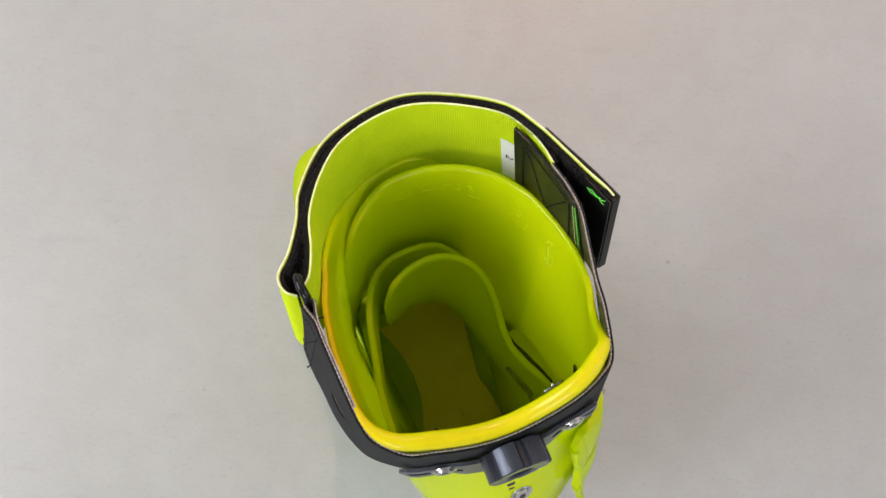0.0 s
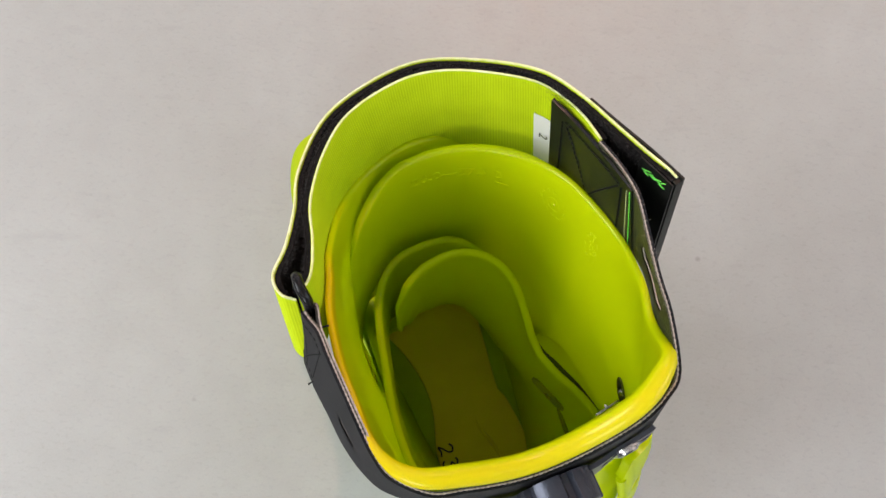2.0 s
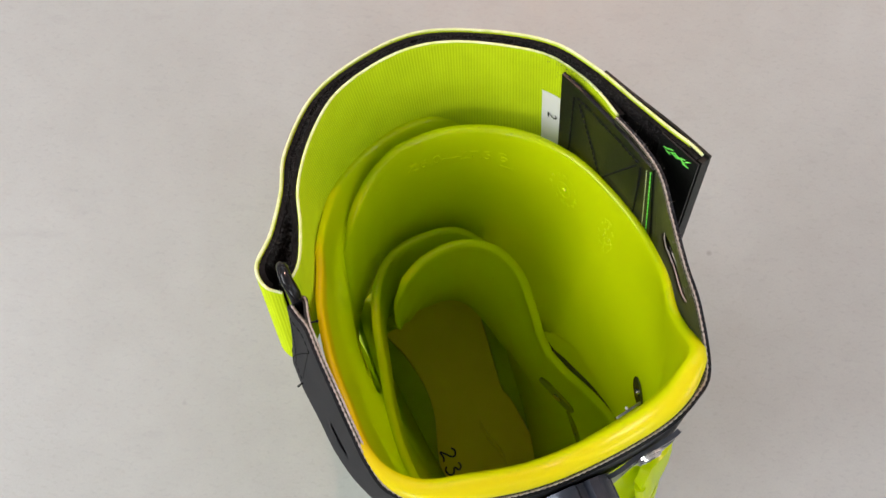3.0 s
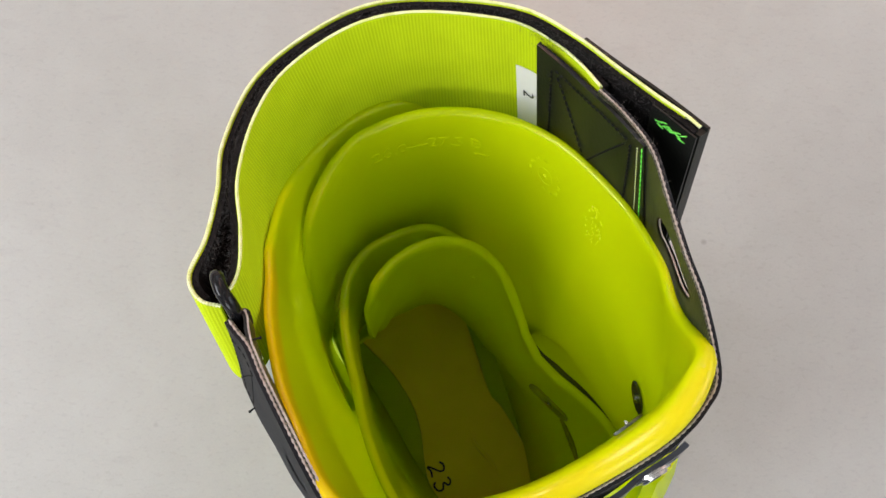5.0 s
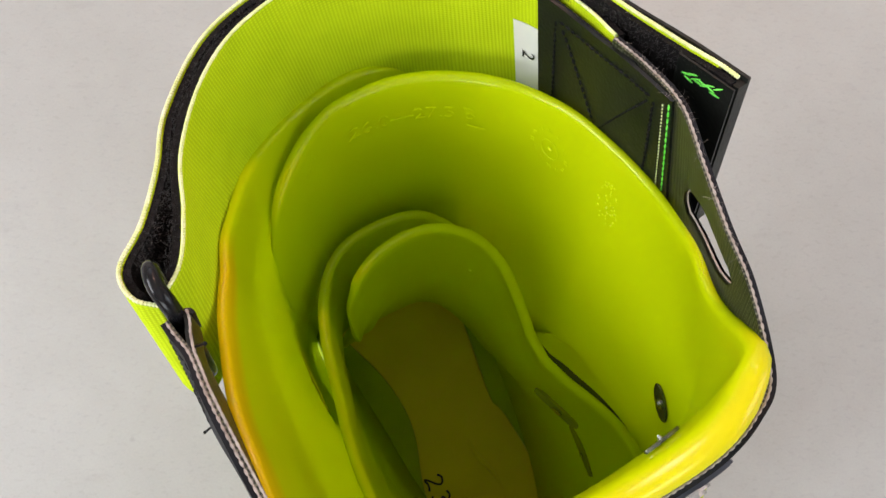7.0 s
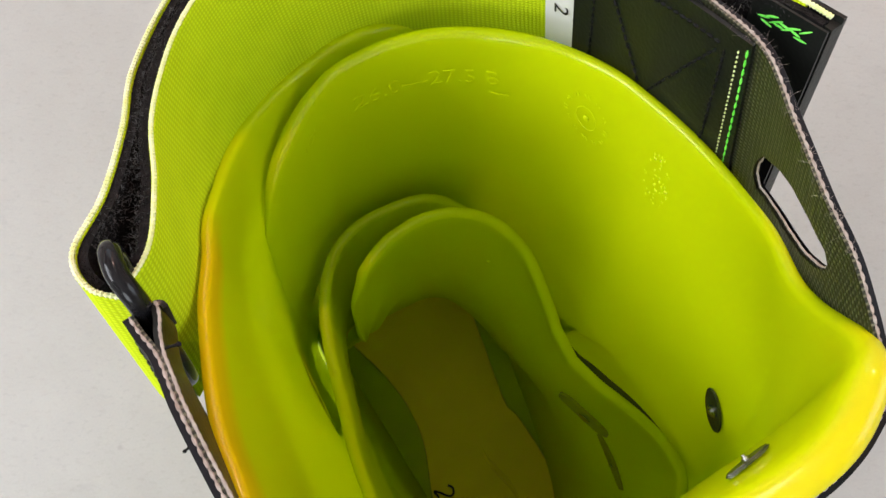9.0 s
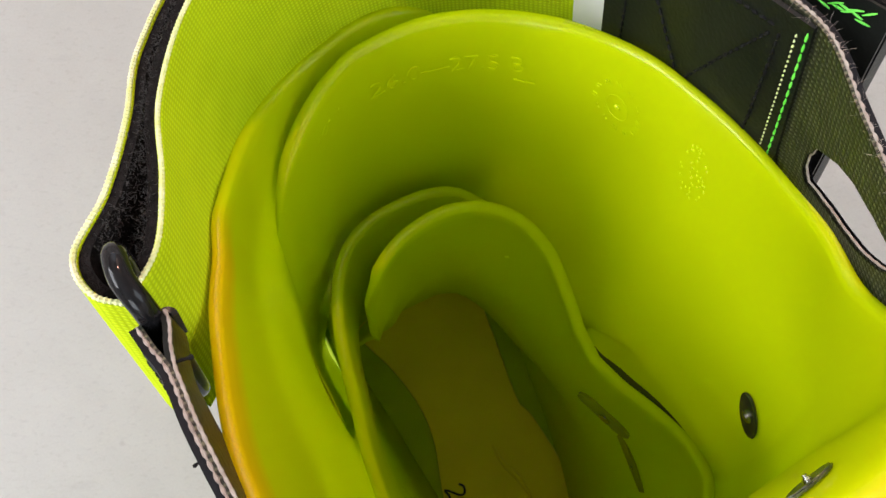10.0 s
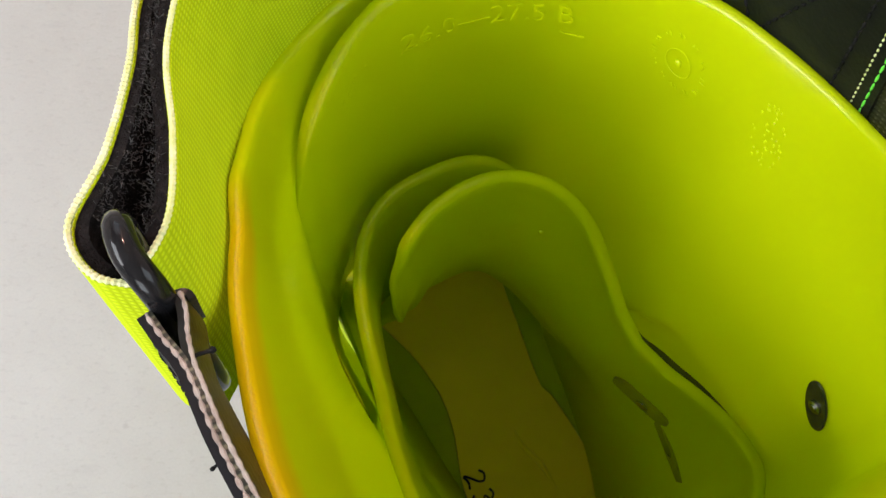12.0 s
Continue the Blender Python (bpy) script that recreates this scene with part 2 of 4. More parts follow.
def ribbon_into(bm, top, bottom, thick, rows=7, shift=0.0, bulge=0.0, skip=None, bend=None):
    """A band between a top and a bottom edge, thick outwards from them; the UV map is in metres along and across."""
    uv = bm.loops.layers.uv.verify()
    top, bottom = np.array(top), np.array(bottom)
    n = len(top)
    run = np.r_[0, np.cumsum(np.linalg.norm(np.diff(top, axis=0), axis=1))]
    wide = np.linalg.norm(top - bottom, axis=1)
    grid = []
    for i in range(n):
        t = Vector(top[min(i + 1, n - 1)] - top[max(i - 1, 0)]).normalized()
        d = Vector(bottom[i] - top[i]).normalized()
        out = t.cross(d).normalized()
        cols = []
        for k in range(rows):
            f = bend(top[i], k / (rows - 1)) if bend else k / (rows - 1)
            base = Vector(top[i] + (bottom[i] - top[i]) * f) + out * (shift + bulge * math.sin(math.pi * f))
            cols.append((base, base + out * thick, wide[i] * f))
        loop = [(p, w) for p, q, w in cols] + [(q, w) for p, q, w in cols[::-1]]
        grid.append([(bm.verts.new(p), run[i], w) for p, w in loop])
    m = len(grid[0])
    for i in range(n - 1):
        for k in range(m):
            f = (min(k, m - 1 - k) + 0.5) / (rows - 1)
            if skip and k not in (rows - 1, m - 1) and skip(top[i], f if k < rows - 1 else (m - 2 - k + 0.5) / (rows - 1)):
                continue
            corner = (grid[i][k], grid[i][(k + 1) % m], grid[i + 1][(k + 1) % m], grid[i + 1][k])
            f = bm.faces.new([c[0] for c in corner])
            for loop, c in zip(f.loops, corner):
                loop[uv].uv = c[1:]
    bm.faces.new([c[0] for c in grid[0]][::-1])
    bm.faces.new([c[0] for c in grid[-1]])


def beads_into(bm, path, radius, period):
    """A thin woven edge: a cord whose thickness swells once in each period."""
    path = np.array(path)
    run = np.r_[0, np.cumsum(np.linalg.norm(np.diff(path, axis=0), axis=1))]
    at = np.arange(0, run[-1], period / 4)
    fine = np.c_[[np.interp(at, run, path[:, k]) for k in range(3)]].T
    tube_into(bm, fine, radius, 6, radii=[radius * (1 + 0.20 * math.sin(math.tau * a / period) + 0.08 * random.uniform(-1, 1)) for a in at])


def stitches_into(bm, path, length, gap, radius=0.0004):
    """Short thread dashes along a path."""
    path = np.array(path)
    run = np.r_[0, np.cumsum(np.linalg.norm(np.diff(path, axis=0), axis=1))]
    for a in np.arange(0, run[-1] - length, length + gap):
        pts = [[np.interp(a + f * length, run, path[:, k]) for k in range(3)] for f in (0, 0.33, 0.67, 1)]
        tube_into(bm, pts, radius, 5, radii=[radius * 0.5, radius, radius, radius * 0.5])


def text_mesh(words, size, spread=1.0):
    """Flat letter faces, centred on the origin, and a finer grid to bend them by."""
    cu = bpy.data.curves.new("letters", "FONT")
    cu.body, cu.size, cu.align_x, cu.align_y = words, size, "CENTER", "CENTER"
    cu.resolution_u, cu.space_character = 4, spread
    ob = bpy.data.objects.new("letters", cu)
    me = bpy.data.meshes.new_from_object(ob)
    bm = bmesh.new()
    bm.from_mesh(me)
    bpy.data.objects.remove(ob)
    bpy.data.meshes.remove(me)
    return bm


def on_band(top_row, low_row, share, width_share, lift):
    """A place on a ribbon: share along it, width_share down it, lift outwards."""
    n = len(top_row)
    x = min(max(share * (n - 1), 0), n - 1.001)
    i = int(x)
    f = x - i
    a = top_row[i] * (1 - f) + top_row[i + 1] * f
    b = low_row[i] * (1 - f) + low_row[i + 1] * f
    t = Vector(top_row[i + 1] - top_row[i]).normalized()
    out = t.cross(Vector(b - a).normalized()).normalized()
    return np.array(Vector(a + (b - a) * width_share) + out * lift)


# ---- floor, and an unseen made-up room that closes the place and bounces light ----
def slab(name, size, at, mat):
    bm = bmesh.new()
    box_into(bm, size, pose(*at))
    return tagged(part(name, bm, mat, smooth=False), kind="structure")


tagged(slab("floor", (4.17, 5.0, 0.1), (0.015, 0, -0.05), FLOOR), "pale grey smooth floor with faint specks and scuffs", "floor")
tagged(slab("ceiling", (4.17, 5.0, 0.1), (0.015, 0, 2.40), CEILING), "unseen plain white ceiling, added to bounce light", "ceiling")


def wall_with_window(name, along, at, length, hole):
    """A wall 0.1 thick along x or y, with a window opening (from, to, sill, head) through it."""
    a, b, sill, head = hole
    bm = bmesh.new()
    for lo, hi, z0, z1 in ((-length / 2, a, 0, 2.35), (b, length / 2, 0, 2.35), (a, b, 0, sill), (a, b, head, 2.35)):
        mid, size = ((lo + hi) / 2, (z0 + z1) / 2), (hi - lo, z1 - z0)
        if along == "x":
            box_into(bm, (size[0], 0.1, size[1]), pose(mid[0], at, mid[1]))
        else:
            box_into(bm, (0.1, size[0], size[1]), pose(at, mid[0], mid[1]))
    tagged(part(name, bm, WALL, smooth=False), "unseen plain white wall, added to close the room", "wall", kind="structure")


wall_with_window("wall_west", "y", -2.02, 4.8, (-0.8, 0.8, 1.25, 2.3))
wall_with_window("wall_north", "x", 2.45, 4.17, (-1.05, 0.25, 0.8, 2.05))
wall_with_window("wall_east", "y", 2.05, 4.8, (-0.95, 0.35, 0.8, 2.05))
wall_with_window("wall_south", "x", -2.45, 4.17, (-1.05, 0.25, 0.8, 2.05))

# recessed downlight in the ceiling
bm = bmesh.new()
tube_into(bm, [(0.38 + 0.055 * math.cos(a), 1.98 + 0.055 * math.sin(a), 2.345) for a in np.linspace(0, math.tau, 33)[:-1]], 0.008, 8, True)
tagged(part("downlight", bm, FRAME), "round white recessed downlight in the ceiling", "ceiling light")


# ---- the ski boot: all in the boot's own frame, v ahead to the toe, u to its right ----
BOOT = new("ski_boot")
BOOT.matrix_world = pose(0.02, 0.05, 0, 0, 0, 22)
tagged(BOOT, "neon lime plastic ski boot shell standing empty on the floor", "ski boot")

# lower shell: inner heel and front ends, half widths and middle line by height
LEVEL = (0.012, 0.05, 0.09, 0.11, 0.13, 0.15, 0.18, 0.21, 0.225, 0.235, 0.26)
HEEL = (-0.116, -0.120, -0.119, -0.118, -0.116, -0.114, -0.110, -0.104, -0.100, -0.098, -0.090)
FRONT = (0.180, 0.186, 0.178, 0.150, 0.075, 0.030, 0.022, 0.024, 0.030, 0.0345, 0.0375)
WIDE_LOW = (0.036, 0.040, 0.041, 0.040, 0.040, 0.040, 0.040, 0.040, 0.040, 0.040, 0.040)
# right half width at the throat, by how far ahead
AHEAD = (-1.0, -0.52, -0.35, -0.2, -0.04, 0.1, 0.26, 0.6, 1.0)
THROAT_R = (0.050, 0.0545, 0.050, 0.045, 0.040, 0.0365, 0.036, 0.040, 0.041)


def step(x, a, b):
    x = min(max((x - a) / (b - a), 0), 1)
    return x * x * (3 - 2 * x)


def shell_at(a, z, out=0.0):
    """A point of the lower shell's inner wall at turn a (radians, 90 degrees is ahead) and height z, moved outwards."""
    h, f, low = (float(np.interp(z, LEVEL, row)) for row in (HEEL, FRONT, WIDE_LOW))
    sa, ca = math.sin(a), math.cos(a)
    throat = step(z, 0.13, 0.22)
    low += 0.0035 * step(-ca, 0, 0.5) * step(z, 0.10, 0.15)
    fore = low * (0.92 + 0.42 * step(sa, -0.4, 0.6) * step(-z, -0.12, -0.09))
    top = float(np.interp(sa, AHEAD, THROAT_R)) if ca > 0 else 0.0428
    w, mid = fore + (top - fore) * throat, -0.018 + 0.006 * throat - 0.008 * step(sa, 0.0, 0.7) * step(-z, -0.13, -0.09)
    ahead = step(sa, -0.1, 0.5)
    if ca > 0:
        pinch = ahead * step(-z, -0.224, -0.195) * step(z, 0.085, 0.165)
        w *= 1 - 0.18 * pinch
        blunt, square = 0.82 + 0.18 * pinch, 0.92
    else:
        square = 0.92 - 0.60 * ahead * step(-z, -0.224, -0.195) * step(z, 0.085, 0.165)
        blunt = 0.82 - 0.42 * ahead * step(-z, -0.215, -0.17)
    return Vector((mid + (w + out) * math.copysign(abs(ca) ** blunt, ca), (h + f) / 2 + ((f - h) / 2 + out) * math.copysign(abs(sa) ** square, sa), z))


def shell_top(a):
    return 0.228 + 0.020 * math.sin(a) - 0.002 * math.cos(a)


# cuff rim: distance from its middle and height, as harmonics of the turn, in millimetres
RIM_R = (62.1, 4.1, 0.9, -1.9, 0.3, 1.2, -1.7, -2.6, 0.1, -0.2, 0.2, -0.1, -0.3, -0.4, 0.6)
RIM_Z = (323.2, -12.9, -28.9, 4.2, -0.3, -4.8, -3.7, -1.5, -0.6, 1.3, 1.9, 0.3, 1.7, 0.4, -0.1)


def harmonics(row, a):
    return 0.001 * (row[0] + sum(row[2 * k - 1] * math.cos(k * a) + row[2 * k] * math.sin(k * a) for k in range(1, len(row) // 2 + 1)))


# the inner flap's own edge, which tucks in and runs down behind the throat: turn, distance, height
TUCK = spline([(88, 0.0642, 0.2950), (97, 0.0638, 0.2920), (106, 0.0626, 0.2890), (118, 0.0600, 0.2870), (130, 0.0572, 0.2840), (140, 0.0560, 0.2745), (149, 0.0554, 0.2605), (157, 0.0545, 0.2455), (165, 0.0540, 0.2310)], 200)


def cuff_wrap(deg):
    """The offset of the outer cuff flap outwards and upwards, and of the inner flap's waist."""
    out = 0.0080 * step(-deg, 218, 262) - 0.0030 * step(deg, 104, 150) - 0.0033 * step(-deg, 162, 192) * (1 - step(-deg, 246, 268))
    up = -0.018 * step(-deg, 258, 298) ** 2 - 0.004 * step(-deg, 245, 262)
    return out, up


def shell_wrap(deg):
    """The same for the throat flaps of the lower shell."""
    out = 0.0095 * step(-deg, 198, 262) - 0.0045 * step(deg, 84, 108) + 0.0040 * step(deg, 112, 130)
    up = 0.006 * step(deg, 40, 90) - 0.012 * step(-deg, 272, 302) ** 2 - 0.026 * (1 - math.sqrt(max(1 - min(max((deg - 102) / 26, 0), 1) ** 2, 0))) - 0.010 * step(-deg, 210, 260)
    return out, up


def nudged(table, deg):
    """A small shift (right, ahead, up) of an edge, by the turn; it fades out past both ends of its stretch."""
    hi, lo, rows = table
    x = (hi - deg) / (hi - lo) * (len(rows) - 1)
    fade = step(x, -1, 0) * step(len(rows) - x, 0, 1)
    x = min(max(x, 0), len(rows) - 1.001)
    i, f = int(x), x - int(x)
    share = ((1 - f) ** 3, 3 * f ** 3 - 6 * f * f + 4, -3 * f ** 3 + 3 * f * f + 3 * f + 1, f ** 3)
    total = sum((Vector(rows[min(max(i - 1 + k, 0), len(rows) - 1)]) * w for k, w in enumerate(share)), Vector())
    return total * 0.001 / 6 * fade


# shifts that fit the edges to the camera's view, in millimetres: the first and last turn, and shifts at even steps
# between
RIM_SHIFT = (158, -140, ((-1.0, 0.4, -0.0), (-0.1, -1.0, 0.7), (1.8, -2.9, 1.5), (2.6, -3.5, 2.6), (1.1, -2.9, 3.0), (-0.2, -2.5, 2.1), (-1.7, -3.6, 0.5), (-2.2, -4.0, 1.0), (-2.5, -2.1, 3.8), (-3.3, -1.2, 5.0), (-2.4, -0.7, 3.2), (-0.7, -0.5, -1.1), (0.2, -0.2, -3.6), (-1.4, 0.5, -2.9), (-3.9, -0.1, -1.8), (-1.4, -0.1, 2.2), (0.8, -0.8, 3.4), (1.2, -0.4, 1.8), (0.7, -1.1, 0.6), (0.4, -1.8, 0.2), (0.6, -0.2, -0.4), (0.5, 1.4, -0.7), (-0.2, 1.3, -0.6)))
LEFT_SHIFT = (-126, -206, ((-2.1, -0.5, 0.6), (-0.9, -0.7, 0.0), (1.5, -0.6, -1.0), (2.7, -0.8, -2.4), (1.2, -1.4, -3.1), (-0.4, -1.9, -3.3), (-1.1, -2.0, -3.2), (-0.9, -1.6, -2.6), (0.1, -1.3, -1.8)))
FLAP_SHIFT = (-190, -296, ((-0.4, -0.0, -0.6), (0.1, -0.3, -0.2), (-0.6, -0.2, 0.7), (0.4, -1.5, 1.2), (1.0, -1.6, 2.0), (0.8, -1.9, 1.9), (1.1, -1.9, 1.3), (1.5, -0.6, 1.0)))
THROAT_OUT_SHIFT = (-171, -299, ((0.1, -0.0, -0.1), (2.4, -0.7, -0.2), (4.5, -1.3, -0.2), (5.5, -1.7, -0.2), (4.2, -1.4, 0.1), (2.2, -1.2, 0.3), (1.0, -2.2, 0.2), (1.1, -2.5, 0.3)))
THROAT_IN_SHIFT = (127, -59, ((3.7, -2.8, -1.1), (2.3, -2.7, -1.4), (1.0, -3.3, -1.8), (0.8, -4.4, -1.8), (1.0, -2.7, -0.7), (1.5, -0.9, 0.5), (2.4, 0.4, 1.2), (1.4, 1.0, -0.0), (-0.4, 0.6, -2.7), (-1.6, 0.0, -4.7), (-2.9, 0.2, -4.3), (0.1, 1.3, -0.6), (1.6, 0.0, 3.0), (2.6, -1.5, 3.9), (1.9, -1.3, 2.4), (0.6, -0.6, 0.4)))

CUFF_IN, CUFF_OUT = 164.0, -298.0


def cuff_at(deg, s):
    """The cuff's inner face: s 0 at the rim, 1 at the waist, 2 at the lower edge."""
    a = radians(deg)
    off, up = cuff_wrap(deg)
    r, z = harmonics(RIM_R, a) + off, harmonics(RIM_Z, a) + up
    # the dip before the rear lip's corner
    z += 0.0040 * math.exp(-((deg + 44) / 5) ** 2) - 0.0040 * math.exp(-((deg + 33.5) / 6) ** 2)
    r += 0.0013 * math.exp(-((deg + 42) / 4) ** 2) - 0.0012 * math.exp(-((deg + 28) / 6) ** 2) - 0.0009 * math.exp(-((deg - 17) / 9) ** 2) + 0.0005 * math.exp(-((deg + 4) / 8) ** 2)
    if deg > 88:
        k = step(deg, 88, 100)
        r += (float(np.interp(deg, TUCK[:, 0], TUCK[:, 1])) - r) * k
        z += (float(np.interp(deg, TUCK[:, 0], TUCK[:, 2])) - z) * k
    rim = Vector((-0.004 + r * math.cos(a), 0.008 + r * math.sin(a), z)) + nudged(RIM_SHIFT, deg) + nudged(FLAP_SHIFT, deg) + nudged(LEFT_SHIFT, deg)
    waist = shell_at(a, 0.225, 0.0115 + 0.0105 * step(math.sin(a), 0.1, 0.7) - 0.0068 * step(-math.cos(a), 0, 0.5) - 0.0030 * step(math.cos(a), 0, 0.5) * step(-math.sin(a), -0.1, 0.4) + off)
    foot = 0.15 - 0.045 * step(-math.sin(a), -1.0, -0.82)
    low = shell_at(a, 0.15 - 0.04 * step(-math.sin(a), -0.3, 0.0), 0.0040 + 0.3 * max(off, 0) + 0.010 * step(math.sin(a), 0.1, 0.7) + 0.0075 * step(math.cos(a), 0.3, 0.75))
    waist.z, low.z = 0.225, foot + 0.01 * math.sin(a)
    if s <= 1:
        mix = step(math.sin(a), -0.95, -0.40)
        flare = 0.5 * step(math.cos(a), -0.85, -0.3)
        e = s ** 1.8 * (1 - mix) + ((1 - flare) * s + flare * (1 - (1 - s) ** 3.5)) * mix
        return Vector((rim.x + (waist.x - rim.x) * e, rim.y + (waist.y - rim.y) * e, rim.z + (waist.z - rim.z) * s))
    return waist.lerp(low, s - 1)


def cuff_normal(deg, s):
    d = cuff_at(deg, s + 0.02) - cuff_at(deg, max(s - 0.02, 0))
    t = cuff_at(deg + 1, s) - cuff_at(deg - 1, s)
    return t.cross(d).normalized() * -1 if t.cross(d).dot(Vector((math.cos(radians(deg)), math.sin(radians(deg)), 0))) < 0 else t.cross(d).normalized()


def cuff_thick(deg):
    left = step(-math.cos(radians(deg)), 0.45, 0.75)
    return (0.0042 - 0.0016 * left - 0.0010 * step(math.cos(radians(deg)), 0.7, 0.95) + 0.0030 * step(-math.sin(radians(deg)), 0.60, 0.80)) * (1 - 0.6 * step(deg, 120, 160))


def cuff_outer(deg, s, lift=0.0):
    return cuff_at(deg, s) + cuff_normal(deg, s) * (cuff_thick(deg) + lift)


def sheet(name, at, thick, first, last, depths, parent, mat, label="", turns=150, skew=None, skip=None):
    """A wrapped wall with thickness, a rounded rim and closed ends. at(deg, s) gives the inner face."""
    bm, cols = bmesh.new(), []
    for i in range(turns + 1):
        f = i / turns
        col = []
        degs = [first + (last - first) * f + (skew(s) * (1 - f) ** 3 if skew else 0) for s in depths]
        ins = [at(g, s) for g, s in zip(degs, depths)]
        outs = []
        for g, s, p in zip(degs, depths, ins):
            d = at(g, s + 0.02) - at(g, max(s - 0.02, 0))
            t = at(g + 1, s) - at(g - 1, s)
            nrm = d.cross(t).normalized()
            way = Vector((math.cos(radians(g)), math.sin(radians(g)), 0))
            outs.append(p + (nrm if nrm.dot(way) > 0 else -nrm) * thick(g))
        up = (ins[0] - ins[1]).normalized()
        mid, half = (ins[0] + outs[0]) / 2, (outs[0] - ins[0]) / 2
        arc = [mid - half * math.cos(k * math.pi / 6) + up * half.length * math.sin(k * math.pi / 6) for k in range(1, 6)]
        cols.append([bm.verts.new(p) for p in ins[::-1] + arc + outs])
    n = len(cols[0])
    for i in range(turns):
        for k in range(n):
            m = len(depths)
            j = m - 1.5 - k if k < m - 1 else k - (n - m) + 0.5
            if skip and 0 < j < m - 1 and skip(first + (last - first) * (i + 0.5) / turns, depths[int(j)]):
                continue
            bm.faces.new((cols[i][k], cols[i][(k + 1) % n], cols[i + 1][(k + 1) % n], cols[i + 1][k]))
    for col in (cols[0], cols[-1]):
        for k in range((n - 1) // 2):
            quad = [col[k], col[k + 1], col[n - 2 - k], col[n - 1 - k]]
            if len(set(quad)) == 4:
                bm.faces.new(quad)
            elif len(set(quad)) == 3:
                bm.faces.new(list(dict.fromkeys(quad)))
    return part(name, bm, mat, parent, label)


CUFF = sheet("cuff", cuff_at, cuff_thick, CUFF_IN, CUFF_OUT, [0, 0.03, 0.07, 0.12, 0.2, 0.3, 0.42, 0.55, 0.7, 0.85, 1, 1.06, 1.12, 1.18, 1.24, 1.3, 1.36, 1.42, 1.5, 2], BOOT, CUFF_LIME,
             "glossy lime cuff with overlapping front flaps, edge glow painted yellow along the rear lip", turns=260,
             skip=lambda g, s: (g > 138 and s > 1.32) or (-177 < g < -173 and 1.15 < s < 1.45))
# edge glow and warm light painted on the thick rim: yellow round the back, orange at the left
rim_glow = CUFF.data.attributes.new("rim_glow", "FLOAT", "POINT")
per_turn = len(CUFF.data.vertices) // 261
for k, (v, item) in enumerate(zip(CUFF.data.vertices, rim_glow.data)):
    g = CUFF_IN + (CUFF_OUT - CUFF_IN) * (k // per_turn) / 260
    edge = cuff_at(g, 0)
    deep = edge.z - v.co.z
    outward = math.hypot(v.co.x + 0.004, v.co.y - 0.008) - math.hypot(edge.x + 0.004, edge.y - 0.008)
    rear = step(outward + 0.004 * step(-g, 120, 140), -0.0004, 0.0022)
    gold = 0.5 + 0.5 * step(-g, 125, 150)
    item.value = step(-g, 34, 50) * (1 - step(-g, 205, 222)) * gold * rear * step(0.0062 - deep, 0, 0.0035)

SHELL_IN, SHELL_OUT = 128.0, -302.0


def shell_wall(deg, s):
    a = radians(deg)
    out, up = shell_wrap(deg)
    z = (shell_top(a) + up) * (1 - s) + 0.012 * s
    wall = shell_at(a, z, 0.0012 * step(-deg, 198, 230) + out * (1 - step(s, 0.10, 0.34)) if out > 0 else out * (1 - step(s, 0.10, 0.32)))
    return wall + (nudged(THROAT_IN_SHIFT, deg) + nudged(THROAT_OUT_SHIFT, deg)) * (1 - step(s, 0.0, 0.45))


sheet("lower_shell", shell_wall, lambda g: 0.0038 * (1 - 0.6 * step(g, 108, 128)), SHELL_IN, SHELL_OUT, [0, 0.02, 0.05, 0.1, 0.16, 0.23, 0.3, 0.38, 0.46, 0.54, 0.62, 0.7, 0.8, 0.9, 1], BOOT, LIME,
      "lime lower shell with overlapping throat flaps", turns=190, skew=lambda s: -40 * step(s, 0.22, 0.45))

# dark strip painting the shade in the gap between the right throat flap and the cuff
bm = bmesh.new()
shade_in, shade_out = [], []
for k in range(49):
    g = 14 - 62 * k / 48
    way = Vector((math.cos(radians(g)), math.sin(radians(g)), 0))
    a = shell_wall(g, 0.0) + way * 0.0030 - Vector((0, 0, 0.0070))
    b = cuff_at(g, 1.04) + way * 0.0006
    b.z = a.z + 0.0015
    shade_in.append(a)
    shade_out.append(a.lerp(b, 0.05 + 0.55 * math.sin(math.pi * k / 48)))
ribbon_into(bm, np.array(shade_in), np.array(shade_out), 0.0012, rows=5)
part("gap_shade_strip", bm, GAP_SHADE, BOOT, "dark strip standing for the shade in the gap")


def plate(name, z0, z1, out, mat, label, a0=0, a1=360):
    bm, rings = bmesh.new(), []
    for z in (z0, z1):
        rings.append([bm.verts.new(Vector((*shell_at(radians(g), max(z, 0.012), out).xy, z))) for g in range(a0, a1, 5)])
    n = len(rings[0])
    for k in range(n):
        bm.faces.new((rings[0][k], rings[0][(k + 1) % n], rings[1][(k + 1) % n], rings[1][k]))
    bm.faces.new(rings[0][::-1])
    bm.faces.new(rings[1])
    return part(name, bm, mat, BOOT, label)


plate("shell_floor", 0.06, 0.0862, 0.0015, LIME_SHADED, "")
# unseen opaque ring, added to stop light coming through the lower shell
sheet("light_block_ring", lambda g, s: shell_at(radians(g), 0.012 + (0.114 + 0.022 * step(math.cos(radians(g)), 0.2, 0.6)) * (1 - s), 0.0042), lambda g: 0.0030 + 0.0095 * step(math.cos(radians(g)), 0.2, 0.6), 180.0, -179.9, [0, 0.1, 0.2, 0.3, 0.4, 0.5, 0.6, 0.8, 1], BOOT, LIME_SHADED, "unseen lime ring added outside the shell to block light", turns=90)
plate("sole", 0.0, 0.014, 0.006, RUBBER, "dark sole")


